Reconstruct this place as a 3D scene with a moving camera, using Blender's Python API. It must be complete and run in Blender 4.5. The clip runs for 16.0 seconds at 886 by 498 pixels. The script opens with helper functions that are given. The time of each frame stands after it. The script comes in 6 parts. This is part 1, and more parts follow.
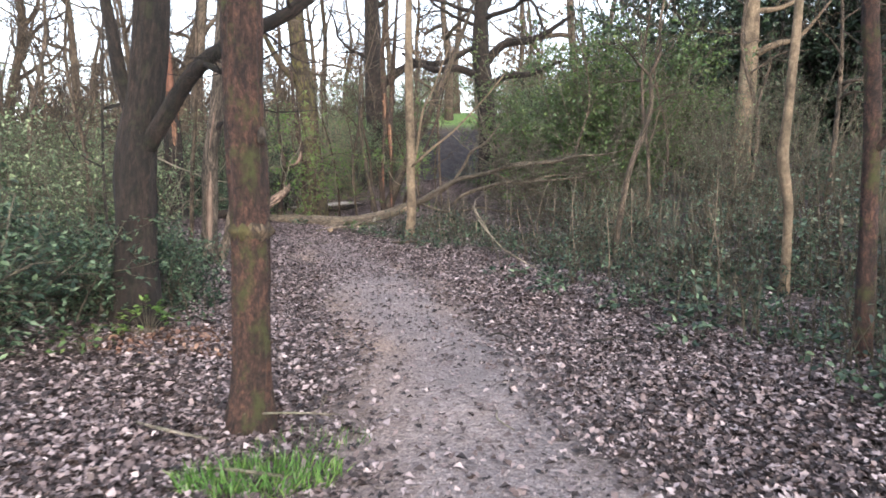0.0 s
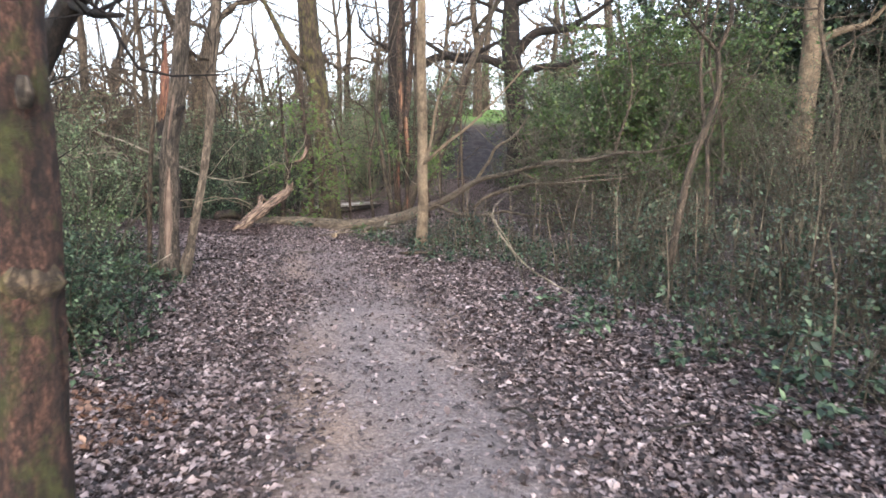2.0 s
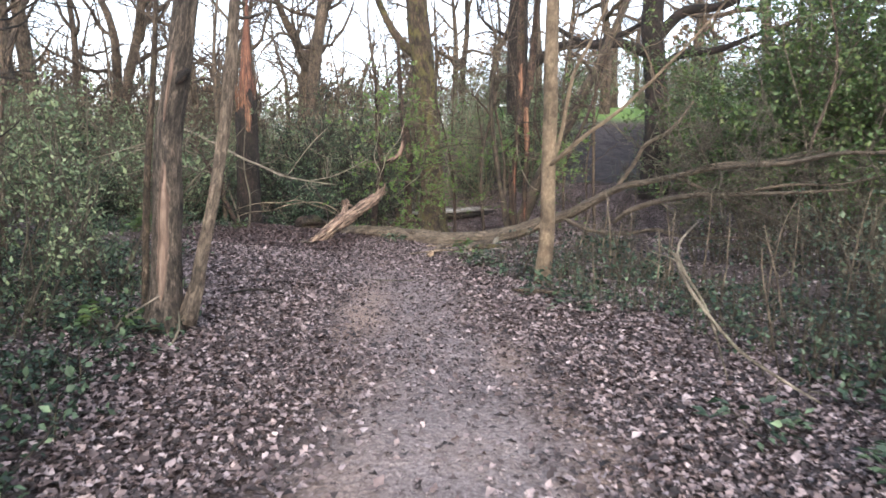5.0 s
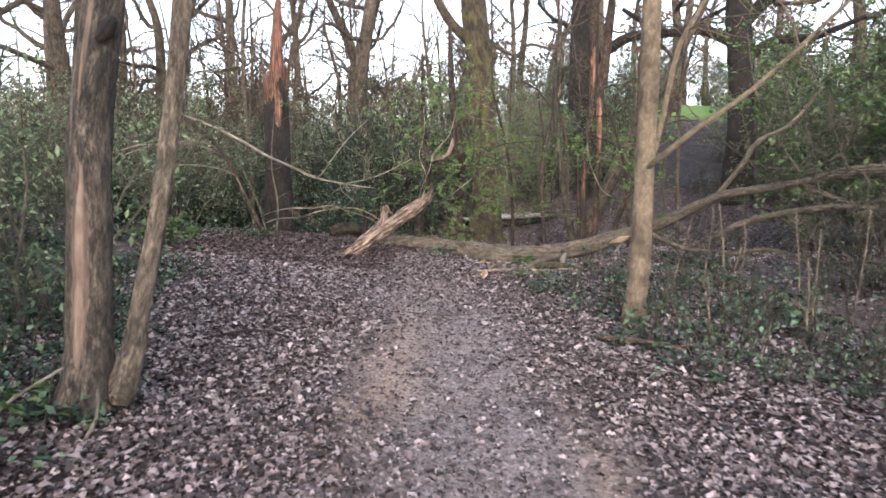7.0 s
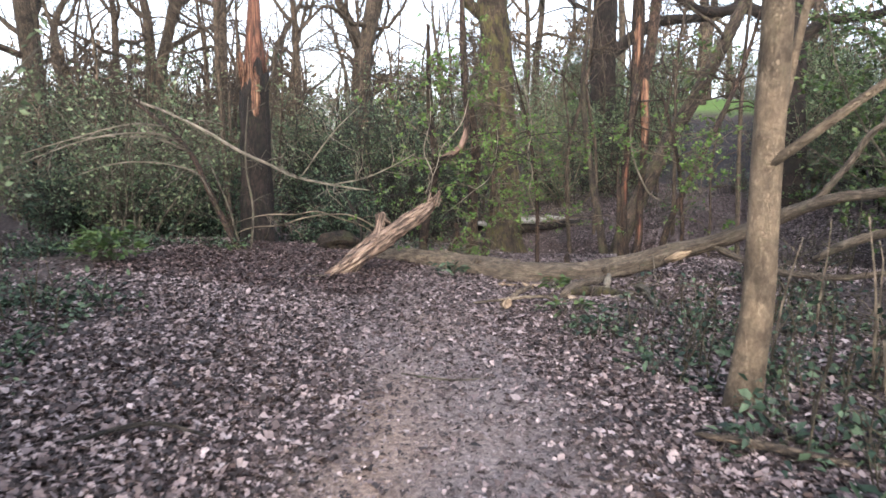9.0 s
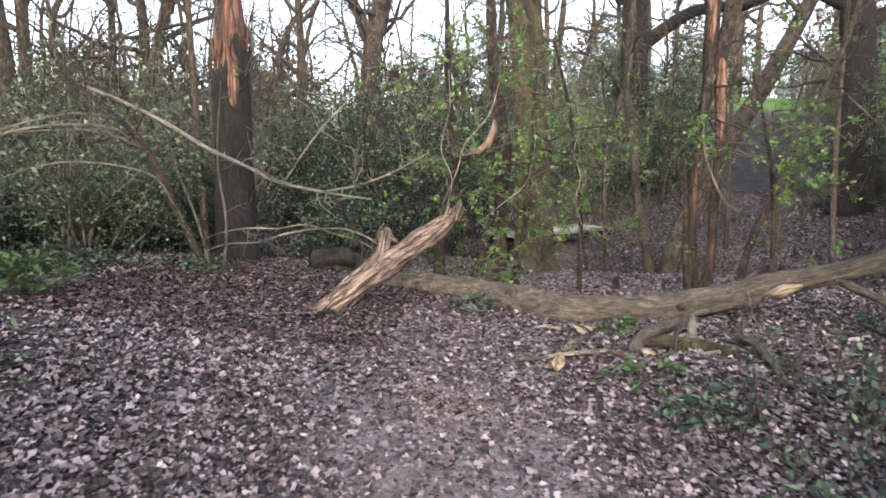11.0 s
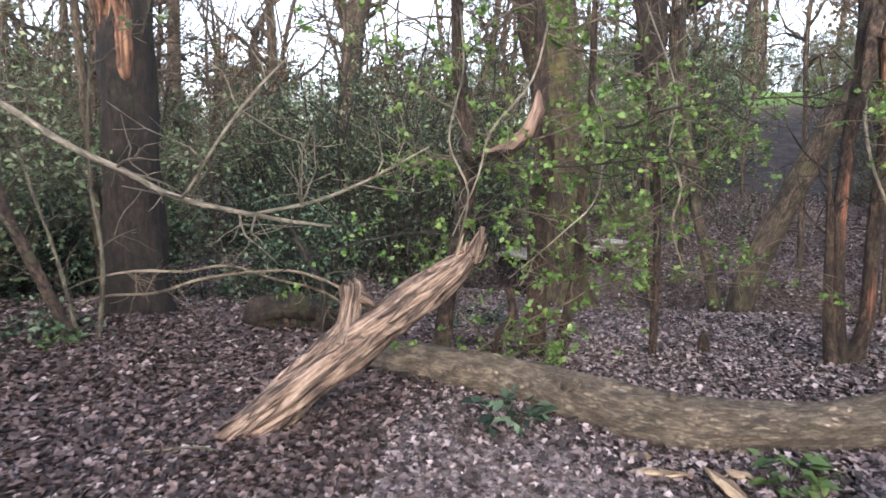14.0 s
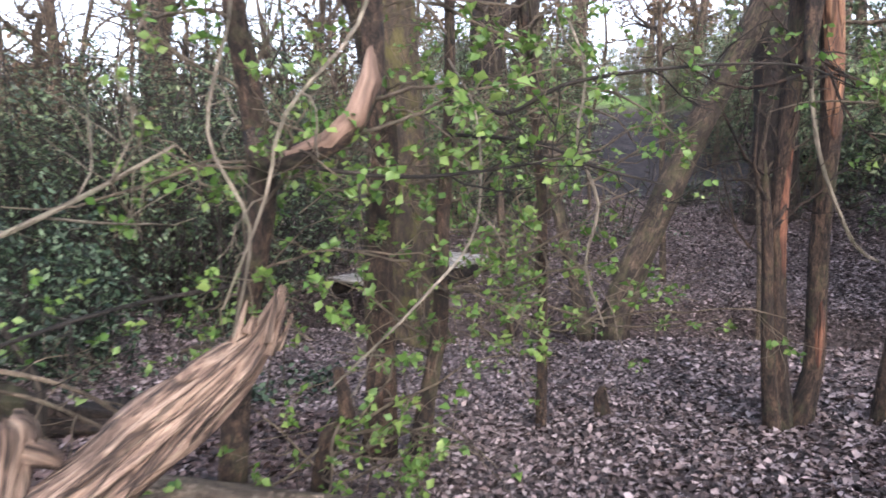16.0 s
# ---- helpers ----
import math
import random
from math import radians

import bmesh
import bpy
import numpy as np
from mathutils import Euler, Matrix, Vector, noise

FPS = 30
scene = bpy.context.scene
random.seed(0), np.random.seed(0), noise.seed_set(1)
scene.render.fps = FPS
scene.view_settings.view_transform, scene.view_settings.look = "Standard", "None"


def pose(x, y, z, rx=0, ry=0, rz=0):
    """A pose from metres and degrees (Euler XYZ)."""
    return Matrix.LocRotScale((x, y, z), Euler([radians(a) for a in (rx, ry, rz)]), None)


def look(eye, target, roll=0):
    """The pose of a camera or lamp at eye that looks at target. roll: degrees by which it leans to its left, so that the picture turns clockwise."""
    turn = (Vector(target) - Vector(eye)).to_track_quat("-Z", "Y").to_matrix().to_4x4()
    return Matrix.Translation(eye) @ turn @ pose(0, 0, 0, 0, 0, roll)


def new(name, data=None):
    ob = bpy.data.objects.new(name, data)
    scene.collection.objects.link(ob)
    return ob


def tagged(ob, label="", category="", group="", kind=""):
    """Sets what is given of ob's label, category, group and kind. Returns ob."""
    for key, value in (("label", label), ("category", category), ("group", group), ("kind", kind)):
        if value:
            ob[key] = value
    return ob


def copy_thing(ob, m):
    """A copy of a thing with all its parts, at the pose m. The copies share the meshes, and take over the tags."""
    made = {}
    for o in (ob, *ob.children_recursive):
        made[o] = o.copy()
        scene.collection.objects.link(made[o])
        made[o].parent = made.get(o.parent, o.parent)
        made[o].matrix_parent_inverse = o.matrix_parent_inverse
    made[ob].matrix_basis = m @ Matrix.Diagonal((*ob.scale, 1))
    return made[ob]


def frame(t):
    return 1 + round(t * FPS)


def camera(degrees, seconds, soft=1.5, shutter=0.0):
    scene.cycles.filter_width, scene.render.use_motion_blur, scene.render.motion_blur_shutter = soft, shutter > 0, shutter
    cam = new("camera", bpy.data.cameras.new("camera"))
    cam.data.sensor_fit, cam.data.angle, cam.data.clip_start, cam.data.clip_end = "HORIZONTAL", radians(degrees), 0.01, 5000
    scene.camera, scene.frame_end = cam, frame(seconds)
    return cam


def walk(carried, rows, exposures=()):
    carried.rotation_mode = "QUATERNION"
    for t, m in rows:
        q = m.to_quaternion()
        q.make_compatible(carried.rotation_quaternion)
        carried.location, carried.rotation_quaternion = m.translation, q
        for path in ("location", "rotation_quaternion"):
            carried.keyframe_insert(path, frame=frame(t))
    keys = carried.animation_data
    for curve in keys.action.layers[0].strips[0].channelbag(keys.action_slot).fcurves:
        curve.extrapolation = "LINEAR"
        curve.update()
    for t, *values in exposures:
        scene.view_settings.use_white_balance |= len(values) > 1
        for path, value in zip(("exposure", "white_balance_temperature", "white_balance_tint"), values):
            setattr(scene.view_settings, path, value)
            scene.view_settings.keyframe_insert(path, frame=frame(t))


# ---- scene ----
cam = camera(63.7, 16.0, 1.6, 0.4)
METRES, EYE, TILT, LEAN, TURN = 16.7, 1.5, 0.0, 0.0, -9.2
ROWS = [
    (0.0, 0.0, 0.0, 0.0, 0.0, -6.84, -0.01),
    (0.5, 0.0064, 0.0326, -0.0023, 0.2, -6.92, -0.11),
    (1.0, 0.011, 0.0631, -0.0016, 0.49, -6.89, -0.23),
    (1.5, 0.0123, 0.0918, -0.0016, 1.5, -6.93, -0.39),
    (2.0, 0.0137, 0.1241, -0.0015, 2.5, -6.96, -0.45),
    (2.5, 0.0139, 0.156, -0.0026, 3.69, -6.98, -0.56),
    (3.0, 0.0136, 0.1914, -0.0022, 5.07, -7.04, -0.66),
    (3.5, 0.0109, 0.2251, -0.0027, 6.8, -7.03, -0.93),
    (4.0, 0.0048, 0.2596, -0.0024, 8.71, -7.06, -1.02),
    (4.5, -0.0015, 0.2916, -0.0027, 10.3, -7.04, -1.16),
    (7.0, -0.0348, 0.4422, -0.0028, 16.13, -7.13, -1.61),
    (7.5, -0.0461, 0.4737, -0.0022, 16.47, -7.21, -1.59),
    (8.0, -0.0549, 0.5045, -0.0031, 16.78, -7.25, -1.59),
    (8.5, -0.0639, 0.5373, -0.0035, 17.07, -7.31, -1.55),
    (9.0, -0.0713, 0.5704, -0.0047, 17.01, -7.33, -1.49),
    (11.5, -0.1257, 0.7175, -0.0058, 18.35, -7.23, -1.62),
    (12.0, -0.1366, 0.7457, -0.0041, 18.55, -7.23, -1.54),
    (12.5, -0.1472, 0.7732, -0.0044, 18.39, -7.22, -1.48),
    (13.0, -0.1586, 0.8013, -0.0045, 18.01, -7.22, -1.44),
    (13.5, -0.1683, 0.8292, -0.0061, 17.54, -7.16, -1.4),
    (14.0, -0.1773, 0.8592, -0.0069, 17.0, -7.13, -1.33),
    (14.5, -0.183, 0.8895, -0.0083, 15.96, -7.09, -1.2),
    (15.0, -0.1909, 0.9171, -0.008, 13.33, -6.89, -0.9),
    (15.5, -0.1956, 0.9441, -0.0075, 8.3, -6.68, -0.62),
    (16.0, -0.1955, 0.9673, -0.0065, 3.95, -6.51, -0.29),
]
walk(cam, [(t, pose(0, 0, EYE, TILT, LEAN, TURN) @ pose(METRES * x, METRES * y, METRES * z, 90 + pitch, roll, yaw)) for t, x, y, z, yaw, pitch, roll in ROWS],
     ((0.0, 2.09, 6170, 11), (9.0, 2.1, 6150, 12), (13.0, 2.12, 6110, 12), (14.5, 2.2, 6060, 14), (16.0, 2.32, 6010, 17)))

# ---------------------------------------------------------------- world, light
world = bpy.data.worlds.new("sky")
scene.world = world
world.use_nodes = True
wt = world.node_tree
wt.nodes.clear()
sky = wt.nodes.new("ShaderNodeTexSky")
sky.sky_type = 'NISHITA'
sky.sun_disc = False
sky.sun_elevation = radians(24)
sky.sun_rotation = radians(172)
sky.air_density = 1.0
sky.dust_density = 2.1
bg = wt.nodes.new("ShaderNodeBackground")
bg.inputs["Strength"].default_value = 0.15
wo = wt.nodes.new("ShaderNodeOutputWorld")
haze = wt.nodes.new("ShaderNodeHueSaturation")
haze.inputs["Saturation"].default_value = 0.5
wt.links.new(sky.outputs[0], haze.inputs["Color"])
wt.links.new(haze.outputs[0], bg.inputs[0])
wt.links.new(bg.outputs[0], wo.inputs[0])
sun = new("sun", bpy.data.lights.new("sun", 'SUN'))
sun.data.energy = 0.35
sun.data.angle = radians(14)
sun.data.color = (1.0, 0.80, 0.62)
sun.matrix_world = look((4, -28.4, 12.7), (0, 0, 0))

# ---------------------------------------------------------------- materials


def material(name):
    m = bpy.data.materials.new(name)
    m.use_nodes = True
    nt = m.node_tree
    return m, nt, nt.nodes["Principled BSDF"]


def node(nt, kind, **values):
    n = nt.nodes.new(kind)
    for key, value in values.items():
        n.inputs[key].default_value = value
    return n


def ramp(nt, fac, stops):
    r = nt.nodes.new("ShaderNodeValToRGB")
    while len(r.color_ramp.elements) < len(stops):
        r.color_ramp.elements.new(0.5)
    for e, (p, c) in zip(r.color_ramp.elements, stops):
        e.position, e.color = p, (*c, 1)
    nt.links.new(fac, r.inputs[0])
    return r.outputs[0]


def blend(nt, fac, a, b):
    x = nt.nodes.new("ShaderNodeMix")
    x.data_type = 'RGBA'
    if hasattr(fac, "links"):
        nt.links.new(fac, x.inputs[0])
    else:
        x.inputs[0].default_value = fac
    for s, v in ((x.inputs[6], a), (x.inputs[7], b)):
        if hasattr(v, "links"):
            nt.links.new(v, s)
        else:
            s.default_value = (*v, 1)
    return x.outputs[2]


def bump(nt, bsdf, height, strength=0.5, distance=0.02):
    b = node(nt, "ShaderNodeBump", Strength=strength, Distance=distance)
    nt.links.new(height, b.inputs["Height"])
    nt.links.new(b.outputs[0], bsdf.inputs["Normal"])


def bark(name, dark, light, moss=None, amount=0.5, cut=0.52, fine=14.0, flute=0.14, cracks=0.8, blotch=(0.5, 1.3)):
    """Bark in lengthwise ridges; moss grows over it in patches."""
    m, nt, bsdf = material(name)
    at = nt.nodes.new("ShaderNodeAttribute")
    at.attribute_name = "along"
    sc = nt.nodes.new("ShaderNodeVectorMath")
    sc.operation = 'MULTIPLY'
    sc.inputs[1].default_value = (1, 1, flute)
    nt.links.new(at.outputs["Vector"], sc.inputs[0])
    ridge = node(nt, "ShaderNodeTexNoise", Scale=fine * 1.5, Detail=8.0, Roughness=0.7, Distortion=0.5)
    nt.links.new(sc.outputs[0], ridge.inputs["Vector"])
    big = node(nt, "ShaderNodeTexNoise", Scale=3.0, Detail=4.0, Roughness=0.6)
    nt.links.new(at.outputs["Vector"], big.inputs["Vector"])
    col = ramp(nt, ridge.outputs[0], [(0.40, dark), (0.51, [0.6 * a + 0.4 * b for a, b in zip(dark, light)]), (0.63, light)])
    crack = node(nt, "ShaderNodeTexVoronoi", Scale=fine * 3.4)
    crack.feature = 'DISTANCE_TO_EDGE'
    shift = nt.nodes.new("ShaderNodeMix")
    shift.data_type = 'VECTOR'
    shift.inputs[0].default_value = 0.06
    nt.links.new(sc.outputs[0], shift.inputs[4])
    nt.links.new(ridge.outputs["Color"], shift.inputs[5])
    nt.links.new(shift.outputs[1], crack.inputs["Vector"])
    split = ramp(nt, crack.outputs["Distance"], [(0.0, (0.3, 0.28, 0.26)), (0.2, (1, 1, 1))])
    col2 = nt.nodes.new("ShaderNodeMix")
    col2.data_type, col2.blend_type = 'RGBA', 'MULTIPLY'
    col2.inputs[0].default_value = cracks
    nt.links.new(col, col2.inputs[6])
    nt.links.new(split, col2.inputs[7])
    col = col2.outputs[2]
    worn = ramp(nt, big.outputs[0], [(0.38, [blotch[0] * c for c in (1, 0.96, 0.92)]), (0.62, [blotch[1] * c for c in (1, 0.96, 0.92)])])
    mul = nt.nodes.new("ShaderNodeMix")
    mul.data_type, mul.blend_type = 'RGBA', 'MULTIPLY'
    mul.inputs[0].default_value = 1
    nt.links.new(col, mul.inputs[6])
    nt.links.new(worn, mul.inputs[7])
    out = mul.outputs[2]
    if moss:
        patch = node(nt, "ShaderNodeTexNoise", Scale=5.0, Detail=7.0, Roughness=0.7)
        off = nt.nodes.new("ShaderNodeVectorMath")
        off.inputs[1].default_value = (7, 3, 5)
        nt.links.new(at.outputs["Vector"], off.inputs[0])
        nt.links.new(off.outputs[0], patch.inputs["Vector"])
        fac = ramp(nt, patch.outputs[0], [(cut, (0, 0, 0)), (cut + 0.14, (amount,) * 3)])
        out = blend(nt, fac, out, moss)
    nt.links.new(out, bsdf.inputs["Base Color"])
    bsdf.inputs["Roughness"].default_value = 0.9
    tall = nt.nodes.new("ShaderNodeMath")
    tall.operation = 'MULTIPLY_ADD'
    tall.inputs[1].default_value = 0.8
    nt.links.new(split, tall.inputs[0])
    nt.links.new(ridge.outputs[0], tall.inputs[2])
    bump(nt, bsdf, tall.outputs[0], 0.9, 0.02)
    return m


def leafy(name, stops, rough=0.55, through_light=0.0, spots=30.0):
    """Leaves whose colour differs from leaf to leaf."""
    m, nt, bsdf = material(name)
    geo = nt.nodes.new("ShaderNodeNewGeometry")
    col = ramp(nt, geo.outputs["Random Per Island"], stops)
    tex = node(nt, "ShaderNodeTexNoise", Scale=spots, Detail=3.0)
    co = nt.nodes.new("ShaderNodeTexCoord")
    nt.links.new(co.outputs["Object"], tex.inputs["Vector"])
    shade = ramp(nt, tex.outputs[0], [(0.3, (0.75, 0.75, 0.75)), (0.7, (1.15, 1.15, 1.15))])
    mul = nt.nodes.new("ShaderNodeMix")
    mul.data_type, mul.blend_type = 'RGBA', 'MULTIPLY'
    mul.inputs[0].default_value = 1
    nt.links.new(col, mul.inputs[6])
    nt.links.new(shade, mul.inputs[7])
    nt.links.new(mul.outputs[2], bsdf.inputs["Base Color"])
    bsdf.inputs["Roughness"].default_value = rough
    if through_light:
        tr = nt.nodes.new("ShaderNodeBsdfTranslucent")
        nt.links.new(mul.outputs[2], tr.inputs[0])
        mix = nt.nodes.new("ShaderNodeMixShader")
        mix.inputs[0].default_value = through_light
        nt.links.new(bsdf.outputs[0], mix.inputs[1])
        nt.links.new(tr.outputs[0], mix.inputs[2])
        nt.links.new(mix.outputs[0], nt.nodes["Material Output"].inputs[0])
    return m


def torn(name, dark, mid, light, fine=30.0):
    """Splintered, barkless wood with a long grain."""
    m, nt, bsdf = material(name)
    at = nt.nodes.new("ShaderNodeAttribute")
    at.attribute_name = "along"
    sc = nt.nodes.new("ShaderNodeVectorMath")
    sc.operation = 'MULTIPLY'
    sc.inputs[1].default_value = (1, 1, 0.11)
    nt.links.new(at.outputs["Vector"], sc.inputs[0])
    grain = node(nt, "ShaderNodeTexNoise", Scale=fine, Detail=8.0, Roughness=0.7, Distortion=0.45)
    nt.links.new(sc.outputs[0], grain.inputs["Vector"])
    blot = node(nt, "ShaderNodeTexNoise", Scale=6.0, Detail=4.0)
    nt.links.new(at.outputs["Vector"], blot.inputs["Vector"])
    col = ramp(nt, grain.outputs[0], [(0.38, dark), (0.5, mid), (0.64, light)])
    col = blend(nt, ramp(nt, blot.outputs[0], [(0.5, (0, 0, 0)), (0.62, (0.45, 0.45, 0.45))]), col, dark)
    long = nt.nodes.new("ShaderNodeVectorMath")
    long.operation = 'MULTIPLY'
    long.inputs[1].default_value = (1, 1, 0.09)
    nt.links.new(at.outputs["Vector"], long.inputs[0])
    rift = node(nt, "ShaderNodeTexNoise", Scale=fine * 0.42, Detail=3.0, Roughness=0.55, Distortion=0.6)
    nt.links.new(long.outputs[0], rift.inputs["Vector"])
    gap = ramp(nt, rift.outputs[0], [(0.455, (0, 0, 0)), (0.485, (0.75, 0.75, 0.75)), (0.5, (0.75, 0.75, 0.75)), (0.53, (0, 0, 0))])
    col = blend(nt, gap, col, [0.5 * c for c in dark])
    deep = nt.nodes.new("ShaderNodeMath")
    deep.operation = 'MULTIPLY_ADD'
    deep.inputs[1].default_value = -0.8
    nt.links.new(gap, deep.inputs[0])
    nt.links.new(grain.outputs[0], deep.inputs[2])
    nt.links.new(col, bsdf.inputs["Base Color"])
    bsdf.inputs["Roughness"].default_value = 0.8
    bump(nt, bsdf, deep.outputs[0], 0.9, 0.02)
    return m


BARK_RED = bark("bark_red_brown", (0.022, 0.012, 0.010), (0.125, 0.062, 0.044), (0.055, 0.06, 0.014), 0.9, 0.5, 17, 0.6)
BARK_DARK = bark("bark_dark", (0.009, 0.007, 0.006), (0.052, 0.034, 0.027), (0.045, 0.05, 0.02), 0.5, 0.55, 15, 0.35)
BARK_MOSS = bark("bark_mossy", (0.03, 0.024, 0.018), (0.14, 0.10, 0.065), (0.12, 0.11, 0.03), 0.75, 0.48, 15, 0.35)
BARK_PALE = bark("bark_pale", (0.16, 0.12, 0.082), (0.29, 0.228, 0.158), (0.15, 0.13, 0.07), 0.4, 0.54, 13, 0.8, 0.12)
BARK_PEEL = bark("bark_peeling", (0.04, 0.033, 0.026), (0.215, 0.175, 0.14), (0.33, 0.245, 0.18), 0.6, 0.57, 12, 0.5, 0.6)
# lightened bark: the haze over distant trees is put into its colour
BARK_FAR = bark("bark_far_hazy", (0.055, 0.043, 0.032), (0.225, 0.172, 0.125), (0.12, 0.115, 0.055), 0.4, 0.54, 14, 0.35)
BARK_LOG = bark("bark_fallen", (0.1, 0.08, 0.061), (0.3, 0.245, 0.185), (0.15, 0.145, 0.075), 0.45, 0.54, 20, 0.26, 0.5, (0.8, 1.12))
BARK_STEM = bark("bark_reddish_stem", (0.016, 0.011, 0.009), (0.165, 0.106, 0.075), (0.10, 0.10, 0.045), 0.55, 0.53, 20, 0.5, 0.9)
BARK_BANK = bark("bark_grey_brown", (0.03, 0.024, 0.02), (0.18, 0.135, 0.10), (0.10, 0.10, 0.045), 0.6, 0.5, 15, 0.4)
TWIG = bark("twig_grey", (0.06, 0.052, 0.04), (0.25, 0.222, 0.168), (0.17, 0.18, 0.1), 0.6, 0.5, 20, 0.2, 0.0)
TWIG_PALE = bark("twig_pale", (0.2, 0.175, 0.14), (0.42, 0.375, 0.3), (0.22, 0.23, 0.14), 0.5, 0.5, 20, 0.2, 0.0)
TWIG_TAN = bark("twig_tan", (0.13, 0.105, 0.08), (0.34, 0.28, 0.21), (0.2, 0.2, 0.12), 0.4, 0.5, 20, 0.2, 0.0)
TWIG_DARK = bark("twig_dark", (0.02, 0.017, 0.014), (0.075, 0.062, 0.05), None)
WOOD_LOG = torn("bare_wood", (0.028, 0.018, 0.013), (0.21, 0.138, 0.1), (0.43, 0.32, 0.24), 46.0)
WOOD_PINK = torn("peeled_pinkish_wood", (0.085, 0.055, 0.04), (0.17, 0.115, 0.085), (0.26, 0.185, 0.14), 26.0)
WOOD_BARE = torn("bare_pink_wood", (0.13, 0.08, 0.058), (0.25, 0.165, 0.125), (0.34, 0.245, 0.19), 18.0)
WOOD_RED = torn("torn_orange_wood", (0.04, 0.018, 0.012), (0.17, 0.08, 0.045), (0.31, 0.175, 0.1))
WOOD_SHARD = torn("red_splinter_wood", (0.04, 0.018, 0.012), (0.14, 0.055, 0.032), (0.25, 0.12, 0.07))
WOOD_FRESH = torn("fresh_chip_wood", (0.2, 0.13, 0.075), (0.38, 0.275, 0.175), (0.52, 0.40, 0.275), 60.0)
WOOD_ROTTEN = bark("rotten_wood", (0.008, 0.006, 0.005), (0.075, 0.05, 0.036), (0.06, 0.06, 0.025), 0.7, 0.52, 14, 0.5, 0.9)
PLANK_WOOD = torn("weathered_plank", (0.17, 0.155, 0.135), (0.36, 0.335, 0.3), (0.5, 0.475, 0.43), 20)
LITTER = leafy("dead_leaves", [(0.0, (0.014, 0.010, 0.0095)), (0.38, (0.06, 0.041, 0.038)), (0.66, (0.19, 0.141, 0.135)), (0.92, (0.345, 0.275, 0.27)), (1.0, (0.43, 0.355, 0.345))], 0.65)
CRUMBS = leafy("leaf_fragments", [(0.0, (0.07, 0.052, 0.048)), (0.5, (0.2, 0.157, 0.15)), (1.0, (0.38, 0.315, 0.3))], 0.7)
# red-brown leaves, darkened so their colour also carries the shade by the log
LITTER_DARK = leafy("shaded_red_brown_leaves", [(0.0, (0.012, 0.008, 0.008)), (0.6, (0.07, 0.044, 0.04)), (1.0, (0.2, 0.14, 0.13))], 0.7)
LITTER_RUST = leafy("rusty_leaves", [(0.0, (0.06, 0.032, 0.022)), (0.6, (0.16, 0.083, 0.056)), (1.0, (0.27, 0.17, 0.12))], 0.7)
LEAF_DARK = leafy("dark_evergreen_leaves", [(0.0, (0.007, 0.015, 0.008)), (0.6, (0.026, 0.05, 0.026)), (1.0, (0.085, 0.13, 0.07))], 0.4, 0.1)
LEAF_BLUE = leafy("bramble_leaves", [(0.0, (0.007, 0.017, 0.009)), (0.5, (0.036, 0.068, 0.04)), (0.85, (0.115, 0.17, 0.098)), (1.0, (0.19, 0.265, 0.15))], 0.56, 0.25)
LEAF_GREEN = leafy("shrub_leaves", [(0.0, (0.045, 0.085, 0.028)), (0.6, (0.085, 0.14, 0.045)), (1.0, (0.15, 0.20, 0.06))], 0.5, 0.25)
LEAF_OLIVE = leafy("sparse_olive_leaves", [(0.0, (0.03, 0.05, 0.026)), (0.5, (0.125, 0.175, 0.09)), (1.0, (0.29, 0.35, 0.185))], 0.55, 0.3)
LEAF_FRESH = leafy("fresh_spring_leaves", [(0.0, (0.07, 0.15, 0.03)), (0.6, (0.13, 0.22, 0.05)), (1.0, (0.23, 0.32, 0.09))], 0.5, 0.35)
GRASS = leafy("grass_blades", [(0.0, (0.05, 0.12, 0.02)), (0.6, (0.10, 0.22, 0.045)), (1.0, (0.22, 0.30, 0.09))], 0.5, 0.3)


